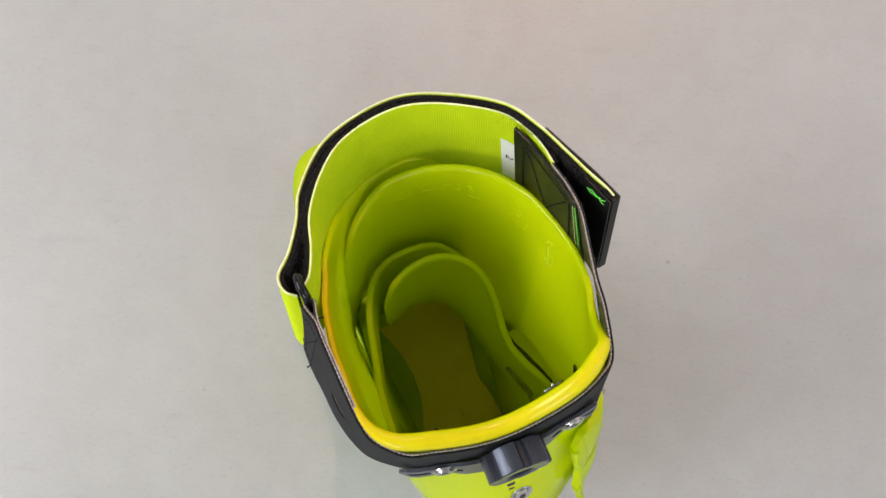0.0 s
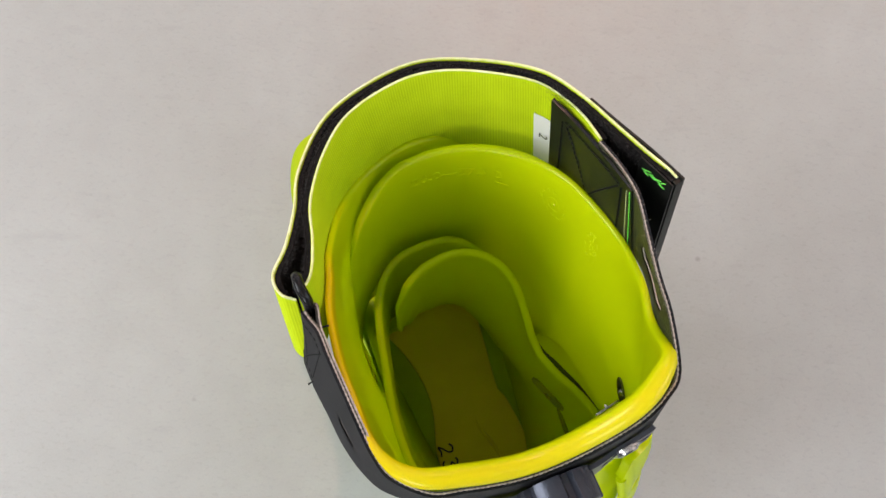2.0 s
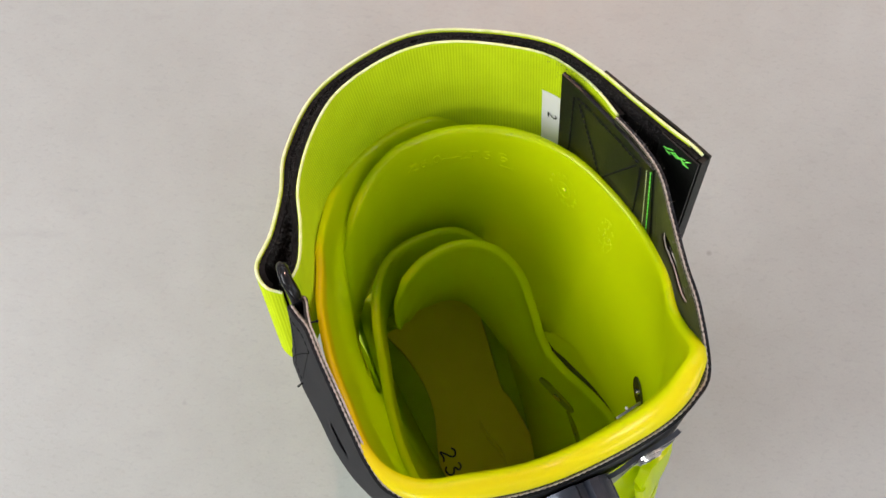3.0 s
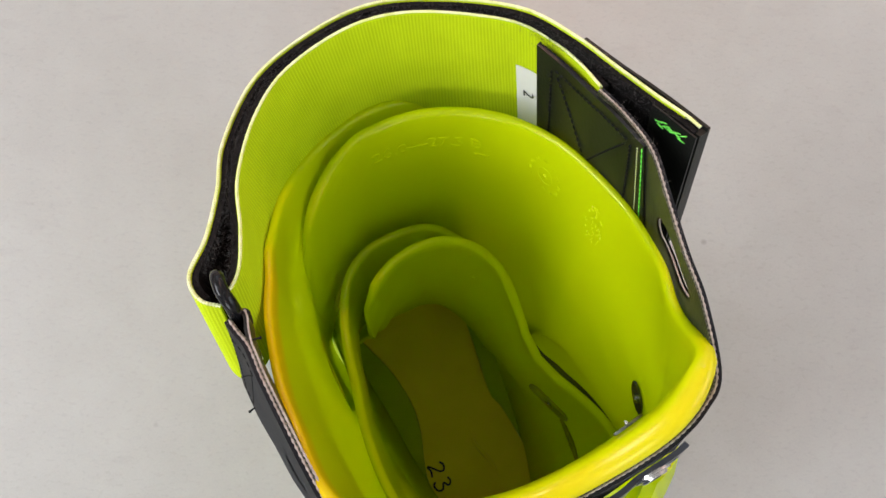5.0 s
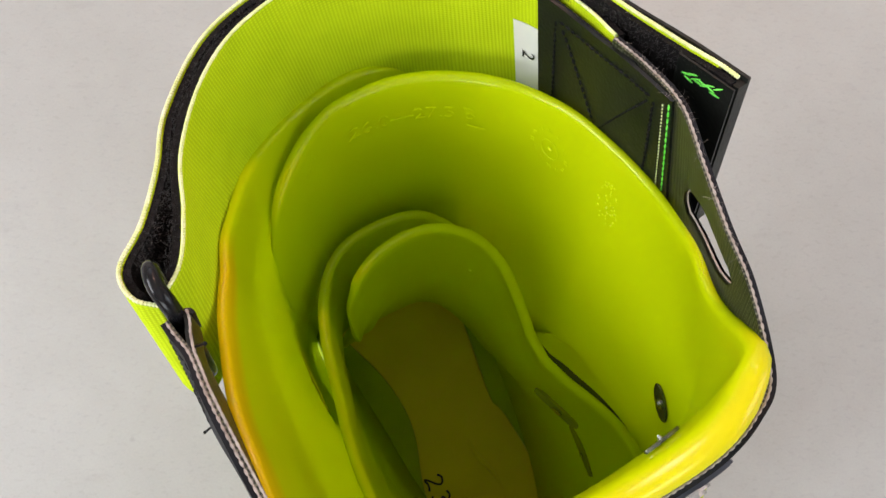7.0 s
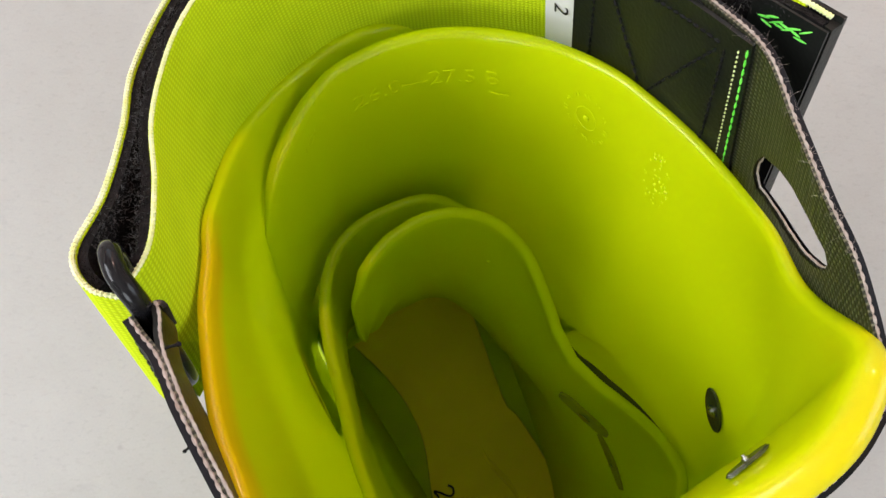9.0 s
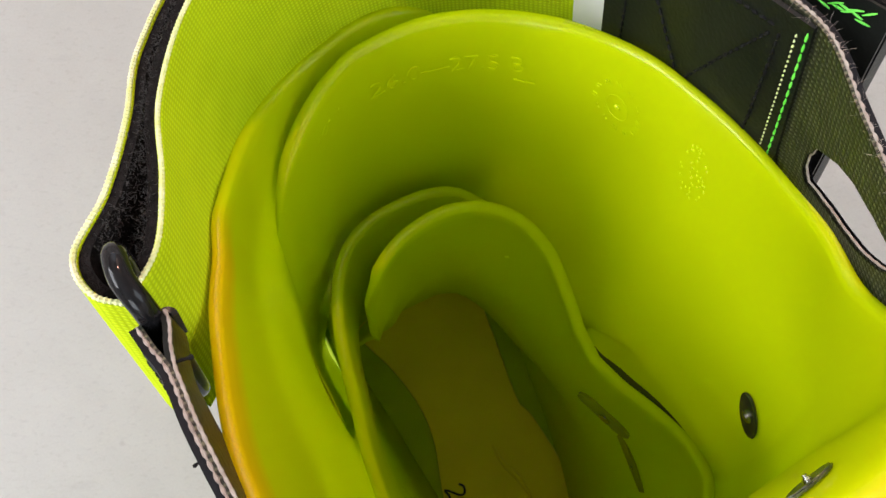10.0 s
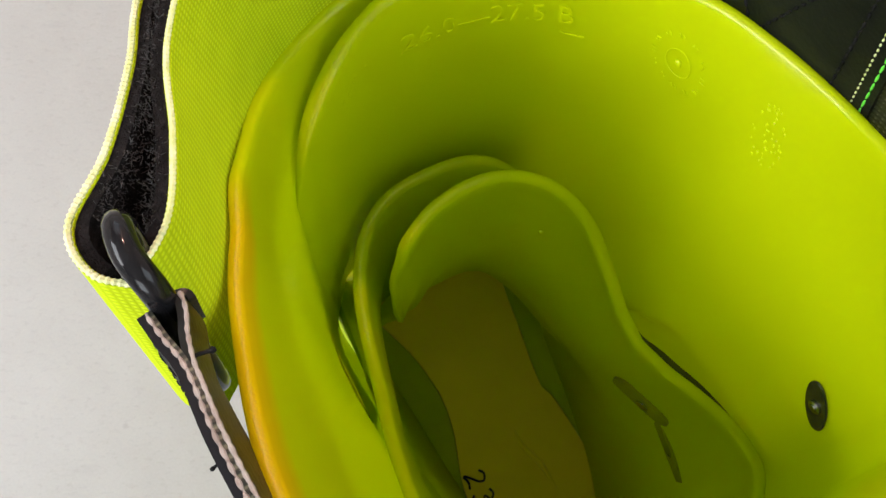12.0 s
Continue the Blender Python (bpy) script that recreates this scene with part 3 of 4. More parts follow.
# boot board: a waisted slab on the shell's floor
def board():
    bm = bmesh.new()
    outline = spline([(-0.018, -0.112), (-0.046, -0.095), (-0.0485, -0.066), (-0.0405, -0.036), (-0.0395, -0.016), (-0.044, 0.006), (-0.053, 0.03), (-0.066, 0.08), (-0.05, 0.12),
                      (0.0, 0.12), (0.028, 0.08), (0.014, 0.025), (0.0100, -0.006), (0.0068, -0.036), (0.0098, -0.0445), (0.0125, -0.068), (0.0140, -0.092), (0.004, -0.107)], 90, True)[:-1]
    rings = []
    for z, grow in ((0.03, 0.0), (0.0875, 0.0), (0.0895, -0.0015)):
        c = outline.mean(0)
        rings.append([bm.verts.new((p[0] + (c[0] - p[0]) * -grow * 12, p[1] + (c[1] - p[1]) * -grow * 5, z)) for p in outline])
    n = len(outline)
    for a, b in zip(rings[:-1], rings[1:]):
        for k in range(n):
            bm.faces.new((a[k], a[(k + 1) % n], b[(k + 1) % n], b[k]))
    bm.faces.new(rings[0][::-1])
    bm.faces.new(rings[-1])
    return part("boot_board", bm, BOARD, BOOT, "dull olive boot board with a handwritten number")


BOARD_PART = board()

# ---- power strap ----
STRAP = new("power_strap")
STRAP.parent = BOOT
tagged(STRAP, "neon webbing and black vinyl strap, doubled with hook and loop")


def hang(points, width=0.050, lift=0.0):
    """The lower edge of the strap: it lies close round the cuff, and leans outwards by the ring and back at the loose end."""
    out = []
    for u, v, z in points:
        deg = math.degrees(math.atan2(v - 0.008, u + 0.004))
        near, far = cuff_outer(deg, 0.04, 0.0028 + lift), cuff_outer(deg - 360, 0.04, 0.0028 + lift)
        wall = near.lerp(far, step(deg, 30, 66)) if deg > -170 else near
        reach = math.hypot(wall.x + 0.004, wall.y - 0.008)
        r = math.hypot(u + 0.004, v - 0.008)
        in_r = min(max(reach - r, -0.016), 0.012)
        ring_side = step(-u, 0.040, 0.058) * step(-v, -0.075, -0.035)
        loose = step(u, 0.058, 0.072) * step(r, 0.074, 0.079)
        turn = math.radians(deg)
        d = Vector((in_r * math.cos(turn), in_r * math.sin(turn) - 0.004, -0.046))
        d = d.lerp(Vector((-0.001, -0.0155, -0.046)), step(u, 0.022, 0.046) * (1 - loose))
        d = d.lerp(Vector((-0.0065, -0.019, -0.036)), ring_side).lerp(Vector((-0.0055, -0.0205, -0.045)), loose)
        d = d.normalized() * width * (1 - 0.24 * ring_side) * (1 + 0.16 * step(u, 0.03, 0.055) * (1 - loose))
        end = Vector((u + d.x, v + d.y, z + d.z))
        # keep the lower edge outside the cuff where it lies against it
        turn2 = math.degrees(math.atan2(end.y - 0.008, end.x + 0.004))
        if -60 < turn2 < 64 and not loose and width > 0.03:
            wall = cuff_outer(turn2, 0.04, 0.0024 + 0.0045 * step(-turn2, -2, 14) + lift)
            need, has = math.hypot(wall.x + 0.004, wall.y - 0.008), math.hypot(end.x + 0.004, end.y - 0.008)
            if has < need:
                end.x, end.y = -0.004 + (end.x + 0.004) * need / has, 0.008 + (end.y - 0.008) * need / has
        out.append(tuple(end))
    return np.array(out)


IN_TOP = spline([(-0.0611, 0.0237, 0.3475), (-0.0548, 0.0295, 0.3469), (-0.0507, 0.0410, 0.3436), (-0.0467, 0.0566, 0.3394), (-0.0359, 0.0735, 0.3355), (-0.0219, 0.0867, 0.3290), (0.0010, 0.0921, 0.3279), (0.0211, 0.0884, 0.3278), (0.0453, 0.0772, 0.3241), (0.0559, 0.0677, 0.3221), (0.0605, 0.0539, 0.3259), (0.0607, 0.0408, 0.3326)], 150)
bm = bmesh.new()
ribbon_into(bm, IN_TOP, hang(IN_TOP), 0.0012)
part("inner_webbing", bm, WEBBING, STRAP, "neon ribbed webbing")
bm = bmesh.new()
IN_EDGE = hang(IN_TOP, 0.02)
beads_into(bm, [on_band(IN_TOP, IN_EDGE, f, -0.01, 0.0006) for f in np.linspace(0, 1, 280)], 0.00046, 0.0008)
part("webbing_edge", bm, CREAM, STRAP, "pale woven selvedge")
bm = bmesh.new()
ribbon_into(bm, hang(IN_TOP, 0.0004), hang(IN_TOP, 0.049), 0.0018, shift=0.0014)
part("velcro_layer", bm, PILE, STRAP, "black fuzzy pile")

OUT_TOP = spline([(-0.0629, 0.0235, 0.3462), (-0.0666, 0.0267, 0.3482), (-0.0669, 0.0334, 0.3481), (-0.0602, 0.0425, 0.3439), (-0.0534, 0.0555, 0.3393), (-0.0477, 0.0705, 0.3335), (-0.0325, 0.0883, 0.3278), (-0.0119, 0.0971, 0.3246), (0.0103, 0.0984, 0.3245), (0.0332, 0.0897, 0.3248), (0.0531, 0.0770, 0.3250), (0.0625, 0.0612, 0.3282), (0.0686, 0.0433, 0.3329), (0.0723, 0.0295, 0.3383), (0.0751, 0.0203, 0.3420), (0.0760, 0.0149, 0.3443)], 170)
bm = bmesh.new()
ribbon_into(bm, OUT_TOP[:-4], hang(OUT_TOP[:-4], 0.050, 0.004), 0.0011)
part("outer_webbing", bm, WEBBING, STRAP, "neon ribbed webbing")
bm = bmesh.new()
OUT_EDGE = hang(OUT_TOP, 0.02)
beads_into(bm, [on_band(OUT_TOP, OUT_EDGE, f, -0.01, 0.0006) for f in np.linspace(0, 1, 280)], 0.00050, 0.0008)
part("webbing_edge", bm, CREAM, STRAP, "pale woven selvedge")
bm = bmesh.new()
ribbon_into(bm, hang(OUT_TOP[3:], 0.0004, 0.006), hang(OUT_TOP[3:], 0.049, 0.006), 0.0018, shift=-0.0019)
part("velcro_layer", bm, PILE, STRAP, "black fuzzy pile")

# end tab: black vinyl folded over the end of the outer webbing
TAB = spline([(0.0634, 0.0577, 0.3296), (0.0679, 0.0443, 0.3334), (0.0726, 0.0286, 0.3394), (0.0763, 0.0134, 0.3451)], 24)
bm = bmesh.new()
ribbon_into(bm, TAB, hang(TAB, 0.051, 0.006), 0.0010, shift=0.0019)
part("end_tab", bm, BLACK_VINYL, STRAP, "black vinyl end tab")
bm = bmesh.new()
ribbon_into(bm, hang(TAB[15:], 0.0009, 0.006), hang(TAB[15:], 0.051, 0.006), 0.0006, shift=-0.0027)
ribbon_into(bm, hang(TAB[22:], 0.0012, 0.006), hang(TAB[22:], 0.051, 0.006), 0.0030, shift=-0.0010)
part("tab_lining", bm, BLACK_VINYL, STRAP, "black vinyl end tab")

# rear band: grey vinyl round the back of the cuff, from the patch over the webbing to the ring loop
REAR = [(cuff_outer(g, 0.035, 0.0012), cuff_outer(g, 0.40, 0.0018)) for g in range(-44, -128, -8)]
FREE_R = [(0.0600, 0.0398, 0.3344), (0.0610, 0.0277, 0.3404), (0.0601, 0.0143, 0.3470), (0.0572, -0.0001, 0.3480), (0.0539, -0.0150, 0.3493), (0.0521, -0.0283, 0.3492)]
FREE_L = [(-0.0528, -0.0427, 0.3504), (-0.0554, -0.0339, 0.3527), (-0.0561, -0.0241, 0.3556), (-0.0567, -0.0124, 0.3577), (-0.0574, -0.0002, 0.3586), (-0.0580, 0.0087, 0.3568), (-0.0597, 0.0137, 0.3551), (-0.0608, 0.0174, 0.3539)]
LOW_L = [(-0.0599, -0.0512, 0.3051), (-0.0663, -0.0411, 0.3055), (-0.0697, -0.0282, 0.3071), (-0.0709, -0.0156, 0.3087), (-0.0721, -0.0048, 0.3100), (-0.0722, 0.0033, 0.3114), (-0.0718, 0.0070, 0.3129), (-0.0691, 0.0105, 0.3166)]
top = [np.array(p) for p in FREE_R] + [np.array(p) for p, q in REAR] + [np.array(p) for p in FREE_L]
bottom = [hang([p], 0.045)[0] for p in FREE_R] + [np.array(q) for p, q in REAR] + [np.array(p) for p in LOW_L]
both = spline(np.c_[np.array(top), np.array(bottom)], 640)


SLOT_AT = (-0.0215, -0.0195, -0.0131, -0.0048, 0.0008, 0.0080, 0.0100)
SLOT_UP = (0.20, 0.175, 0.20, 0.26, 0.33, 0.47, 0.60)
SLOT_LOW = (0.25, 0.31, 0.43, 0.56, 0.63, 0.73, 0.68)


def slotted(p, f):
    """Where the band's two oblong slots are, by a place on its top edge and the row's share of its width."""
    if p[0] > 0.04:
        return SLOT_AT[0] < p[1] < SLOT_AT[-1] and 0.35 < f < 0.60
    return p[0] < -0.05 and -0.027 < p[1] < -0.017 and 0.50 < f < 0.60


def slot_rows(p, f):
    """Bends the band's rows so that two of them follow the edges of the side slot."""
    share = step(p[0], 0.02, 0.05)
    up, low = float(np.interp(p[1], SLOT_AT, SLOT_UP)), float(np.interp(p[1], SLOT_AT, SLOT_LOW))
    return f + (float(np.interp(f, (0, 0.35, 0.60, 1), (0, up, low, 1))) - f) * share


BAND_TOP, BAND_LOW = both[:, :3], both[:, 3:]
bm = bmesh.new()
ribbon_into(bm, BAND_TOP, BAND_LOW, 0.0012, rows=21, skip=slotted, bend=slot_rows)
part("rear_band", bm, VINYL, STRAP, "dark grey vinyl band")
bm = bmesh.new()
ribbon_into(bm, BAND_TOP, BAND_LOW, 0.0006, rows=21, shift=-0.0007, skip=slotted, bend=slot_rows)
part("band_backing", bm, FABRIC, STRAP, "dotted fabric backing")
bm = bmesh.new()
stitches_into(bm, BAND_TOP + (0, 0, 0.0001), 0.0015, 0.0004, 0.00034)
beads_into(bm, BAND_TOP - (0, 0, 0.0001), 0.00022, 0.0016)
part("raw_edge", bm, RAW_EDGE, STRAP, "frayed pale edge")

# patch sewn on the inside of the webbing
PATCH = spline([(0.0545, 0.0658, 0.3221), (0.0580, 0.0553, 0.3239), (0.0594, 0.0438, 0.3294), (0.0600, 0.0318, 0.3369), (0.0603, 0.0163, 0.3459)], 40)
bm = bmesh.new()
ribbon_into(bm, PATCH, hang(PATCH, 0.050), 0.0010, shift=-0.0013)
part("sewn_patch", bm, BLACK_VINYL, STRAP, "shiny black vinyl patch")

# D ring
bm = bmesh.new()
loop = spline([(-0.0596, 0.0290, 0.3535), (-0.0590, 0.0240, 0.3570), (-0.0586, 0.0190, 0.3540), (-0.0610, 0.0130, 0.3400), (-0.0635, 0.0090, 0.3280), (-0.0652, 0.0110, 0.3240),
               (-0.0655, 0.0160, 0.3270), (-0.0626, 0.0240, 0.3400)], 60, True)[:-1]
tube_into(bm, loop, 0.0019, 14, True)
part("d_ring", bm, RING, STRAP, "glossy black metal ring")

# ---- knob bracket at the back ----
def bracket_edge(g, low):
    ear = step(abs(g + 90), 15, 24)
    end = 0.045 * step(abs(g + 88), 37, 42) ** 2
    return cuff_outer(g, (0.365 - 0.010 * ear - end) if low else (0.20 + 0.048 * ear + end), 0.0046 + 0.001 * (1 - ear))


def bracket_slot(p, f):
    g = math.degrees(math.atan2(p[1] - 0.008, p[0] + 0.004))
    return 0.40 < f < 0.62 and (-122 < g < -104 or -74 < g < -53)


BRACKET_TURNS = np.arange(-47, -130.1, -1.5)
bm = bmesh.new()
ribbon_into(bm, np.array([bracket_edge(g, False) for g in BRACKET_TURNS]), np.array([bracket_edge(g, True) for g in BRACKET_TURNS]), 0.0016, rows=9, skip=bracket_slot)
part("bracket", bm, BRACKET, BOOT, "grey metal bracket with slotted ears")


def turned(deg, s, lift):
    """A pose on the cuff's outer face, z outwards."""
    n = cuff_normal(deg, s)
    p = cuff_outer(deg, s, lift)
    return Matrix.Translation(p) @ n.to_track_quat("Z", "Y").to_matrix().to_4x4()


def disc_into(bm, m, radius, height, sides=28, bevel=0.0006):
    made = bmesh.ops.create_cone(bm, cap_ends=True, segments=sides, radius1=radius, radius2=radius, depth=height, matrix=m @ Matrix.Translation((0, 0, height / 2)))
    if bevel:
        edges = [e for e in {e for v in made["verts"] for e in v.link_edges} if any(len(f.verts) > 4 for f in e.link_faces)]
        bmesh.ops.bevel(bm, geom=edges, offset=bevel, segments=2, affect="EDGES")


bm = bmesh.new()
KM = turned(-89, 0.20, 0.0048) @ pose(0, 0, 0, 0, 0, 10)
ring_out, ring_in, sections = [], [], 72
for k in range(sections):
    a = math.tau * k / sections
    notch = 0.0022 if (k % 12) in (0, 1, 2) else 0.0
    ring_out.append((math.cos(a) * (0.0144 - notch), math.sin(a) * (0.0144 - notch)))
    ring_in.append((math.cos(a) * 0.0058, math.sin(a) * 0.0058))
levels = [(ring_out, 0.0), (ring_out, 0.0110), ([(x * 0.97, y * 0.97) for x, y in ring_out], 0.0114), ([(x * 1.12, y * 1.12) for x, y in ring_in], 0.0114), (ring_in, 0.0108), (ring_in, 0.004)]
rings = [[bm.verts.new(KM @ Vector((x, y, z))) for x, y in ring] for ring, z in levels]
for a, b in zip(rings[:-1], rings[1:]):
    for k in range(sections):
        bm.faces.new((a[k], a[(k + 1) % sections], b[(k + 1) % sections], b[k]))
bm.faces.new(rings[0][::-1])
bm.faces.new(rings[-1])
part("adjuster_knob", bm, KNOB, BOOT, "notched dark grey knob")

for g, s in ((-115, 0.285), (-62, 0.29), (-86, 0.80)):
    bm = bmesh.new()
    m = turned(g, s, 0.0061 if s < 0.5 else 0.0)
    disc_into(bm, m, 0.0062, 0.0009, bevel=0.0004)
    disc_into(bm, m @ Matrix.Translation((0, 0, 0.0009)), 0.0046, 0.0009, bevel=0.0005)
    screw = part("screw", bm, STEEL, BOOT, "small steel screw head")
    bm = bmesh.new()
    disc_into(bm, m @ Matrix.Translation((0, 0, 0.00165)), 0.0019, 0.0003, 6, 0)
    part("socket", bm, INK, screw)


# ---- small parts of the strap ----
def line_on(top_row, low_row, ends, lift, n=24):
    (a, b), (c, d) = ends
    return [on_band(top_row, low_row, a + (c - a) * k / n, b + (d - b) * k / n, lift) for k in range(n + 1)]


def fuzz_into(bm, path, count, length, spread, radius=0.00005):
    """Short loose fibres standing off a path."""
    path = np.array(path)
    for k in range(count):
        p = Vector(path[random.randrange(len(path))]) + Vector([random.gauss(0, spread) for _ in range(3)])
        way = Vector((random.gauss(0, 1), random.gauss(0, 1), random.gauss(0.5, 0.8))).normalized()
        bend = Vector([random.gauss(0, 0.6) for _ in range(3)])
        size = length * random.uniform(0.3, 1.0)
        tube_into(bm, [p, p + way * size * 0.5, p + (way + bend * 0.5) * size], radius, 3)


# seams of the sewn patch: a border, a cross, and the bright seam at its end
PATCH_LOW = hang(PATCH, 0.050)
for name, mat, ends, length, gap, radius, label in (
        ("seam", THREAD, ((0.12, 0.10), (0.10, 0.95)), 0.0016, 0.0006, 0.0004, ""), ("seam", THREAD, ((0.15, 0.08), (0.86, 0.08)), 0.0016, 0.0006, 0.0004, ""),
        ("seam", THREAD, ((0.17, 0.12), (0.72, 0.95)), 0.0016, 0.0006, 0.0004, ""), ("seam", THREAD, ((0.84, 0.12), (0.25, 0.95)), 0.0016, 0.0006, 0.0004, ""),
        ("seam", THREAD, ((0.88, 0.10), (0.84, 0.95)), 0.0016, 0.0006, 0.0004, ""),
        ("pale_seam", CREAM, ((0.945, 0.06), (0.935, 0.9)), 0.0007, 0.0007, 0.00022, "pale thread"), ("green_seam", GREEN_THREAD, ((0.985, 0.03), (0.970, 0.9)), 0.0021, 0.0006, 0.00028, "bright green thread")):
    bm = bmesh.new()
    stitches_into(bm, line_on(PATCH, PATCH_LOW, ends, -0.0015), length, gap, radius)
    part(name, bm, mat, STRAP, label)
bm = bmesh.new()
beads_into(bm, PATCH[:29] + (0, 0, -0.0002), 0.0004, 0.002)
part("patch_edge", bm, THREAD, STRAP)

# white size label on the webbing, with its number
at = int(np.argmin(np.abs(IN_TOP[:, 0] - 0.0485) + 5 * (IN_TOP[:, 1] < 0.05)))
rows = IN_TOP[at + 1:at + 9]
bm = bmesh.new()
ribbon_into(bm, hang(rows, 0.016), hang(rows, 0.042), 0.0003, shift=-0.0005)
tag = part("size_label", bm, LABEL, STRAP, "small white label with a printed number")
bm = text_mesh("2", 0.0062)
mid, rows_low = (len(rows) - 1) / 2, hang(rows, 0.05)
step_long = float(np.linalg.norm(rows[1] - rows[0]))
for v in bm.verts:
    across, along = v.co.x, v.co.y
    f = min(max((mid + along / step_long) / (len(rows) - 1), 0), 1)
    v.co = Vector(on_band(rows, rows_low, f, (0.0265 + across) / 0.05, -0.0009))
part("printed_number", bm, INK, tag, smooth=False)

# seams, loop and thread ends at the ring
END = BAND_TOP[BAND_TOP[:, 0] < -0.05]
LOW_END = BAND_LOW[BAND_TOP[:, 0] < -0.05]
fold, fold_low = END[END[:, 1] > -0.0065], LOW_END[END[:, 1] > -0.0065]
# the loop's inner layer: apart from the outer one at the ring, closing behind it
long_fold, long_low = END[END[:, 1] > -0.034], LOW_END[END[:, 1] > -0.034]
y0, y1 = fold[0][1], fold[-1][1]
apart = [0.0010 + 0.0036 * step((p[1] - y0) / (y1 - y0), 0.60, 1.0) for p in long_fold]
inner_top = np.array([on_band(long_fold, long_low, k / (len(long_fold) - 1), 0.0, -g) for k, g in enumerate(apart)])
inner_low = inner_top + np.array([(-0.0015, -0.0020, -0.010 - 0.012 * step(-p[1], -y1, 0.030)) for p in inner_top])
bm = bmesh.new()
ribbon_into(bm, inner_top, inner_low, 0.0011, rows=7)
part("loop_lining", bm, BLACK_VINYL, STRAP, "doubled black vinyl loop")
bm = bmesh.new()
ends_of_bend = [(inner_top[-1], on_band(fold, fold_low, 1, 0.0, 0.0)), (inner_low[-1], on_band(fold, fold_low, 1, 0.5, 0.0))]
bend, bend_low = [[a * (0.5 + 0.5 * math.cos(k)) + b * (0.5 - 0.5 * math.cos(k)) + np.array((0, 0.0022 * math.sin(k), drop)) for k in np.linspace(0, math.pi, 11)]
                  for (a, b), drop in zip(ends_of_bend, (-0.006, -0.002))]
ribbon_into(bm, bend, bend_low, 0.0010, rows=5)
part("loop_fold", bm, BLACK_VINYL, STRAP)
bm = bmesh.new()
beads_into(bm, inner_top + (0, 0, 0.0001), 0.00028, 0.0016)
part("raw_edge", bm, RAW_EDGE, STRAP, "frayed pale edge")
for ends in (((0.35, 0.14), (0.92, 0.14)), ((0.35, 0.86), (0.92, 0.86)), ((0.35, 0.14), (0.75, 0.86)), ((0.38, 0.14), (0.35, 0.86)), ((0.9, 0.14), (0.6, 0.86))):
    bm = bmesh.new()
    stitches_into(bm, line_on(fold, fold_low, ends, 0.0012), 0.0017, 0.0008, 0.00024)
    part("seam", bm, THREAD, STRAP)
for share, drop, lift in ((0.62, 0.02, -0.0036), (0.30, 0.90, 0.0030)):
    bm = bmesh.new()
    base = Vector(on_band(fold, fold_low, share, drop, 0.0))
    tip = Vector(on_band(fold, fold_low, share, drop, lift))
    tube_into(bm, [base, (base + tip) / 2 + Vector((0, 0.0004, 0.0003)), tip], 0.0003, 6)
    bmesh.ops.create_icosphere(bm, subdivisions=1, radius=0.0005, matrix=Matrix.Translation(tip))
    part("thread_end", bm, THREAD, STRAP)

# frayed edges of the slots
for side, where in ((1, BAND_TOP[:, 0] > 0.04), (-1, BAND_TOP[:, 0] < -0.05)):
    tops, lows = BAND_TOP[where], BAND_LOW[where]
    if side > 0:
        corners = list(zip(SLOT_AT, SLOT_UP)) + list(zip(SLOT_AT[::-1], SLOT_LOW[::-1]))
    else:
        corners = [(-0.027, 0.50), (-0.017, 0.50), (-0.017, 0.60), (-0.027, 0.60)]
    ring = []
    for (v0, f0), (v1, f1) in zip(corners, corners[1:] + corners[:1]):
        for k in range(6):
            i = int(np.argmin(np.abs(tops[:, 1] - (v0 + (v1 - v0) * k / 6))))
            ring.append(on_band(tops, lows, i / (len(tops) - 1), f0 + (f1 - f0) * k / 6, 0.0003))
    bm = bmesh.new()
    tube_into(bm, ring, 0.00028, 6, True)
    part("slot_edge", bm, RAW_EDGE, STRAP, "frayed pale edge")

# green bar tack on the end tab, stitch by stitch
TAB_LOW = hang(TAB, 0.051, 0.006)
for k in range(11):
    a = 0.70 + 0.020 * k
    f = 0.095 - 0.001 * k + 0.014 * math.sin(k * 2.3)
    bm = bmesh.new()
    run = line_on(TAB, TAB_LOW, ((a, f), (min(a + 0.055 + 0.02 * math.sin(k * 3.1), 1), f - 0.012 + 0.022 * math.sin(k * 1.7))), -0.0031, 8)
    tube_into(bm, run, 0.0005, 6, radii=[0.00024 * (0.35 + 0.65 * math.sin(math.pi * (j + 0.4) / 8.8)) for j in range(9)])
    part("stitch", bm, GREEN_THREAD, STRAP, "bright green stitch")

# loose fibres along the pile and the raw edges
bm = bmesh.new()
IN_LOW, OUT_LOW = hang(IN_TOP), hang(OUT_TOP, 0.050, 0.006)
for drop, count in ((0.02, 2200), (0.08, 2200), (0.18, 1400)):
    fuzz_into(bm, [on_band(IN_TOP, IN_LOW, f, drop, 0.0034) for f in np.linspace(0.03, 0.97, 200)], count, 0.0010, 0.0007, 0.00005)
    fuzz_into(bm, [on_band(OUT_TOP, OUT_LOW, f, drop, -0.0024) for f in np.linspace(0.06, 0.97, 200)], count, 0.0010, 0.0007, 0.00005)
part("velcro_fuzz", bm, FIBRE, STRAP, "loose black fibres", smooth=False)
bm = bmesh.new()
fuzz_into(bm, BAND_TOP[:170], 200, 0.0022, 0.0004, 0.00002)
fuzz_into(bm, TAB[:10], 12, 0.0024, 0.0006, 0.00003)
part("edge_fuzz", bm, RAW_EDGE, STRAP, "loose pale fibres", smooth=False)


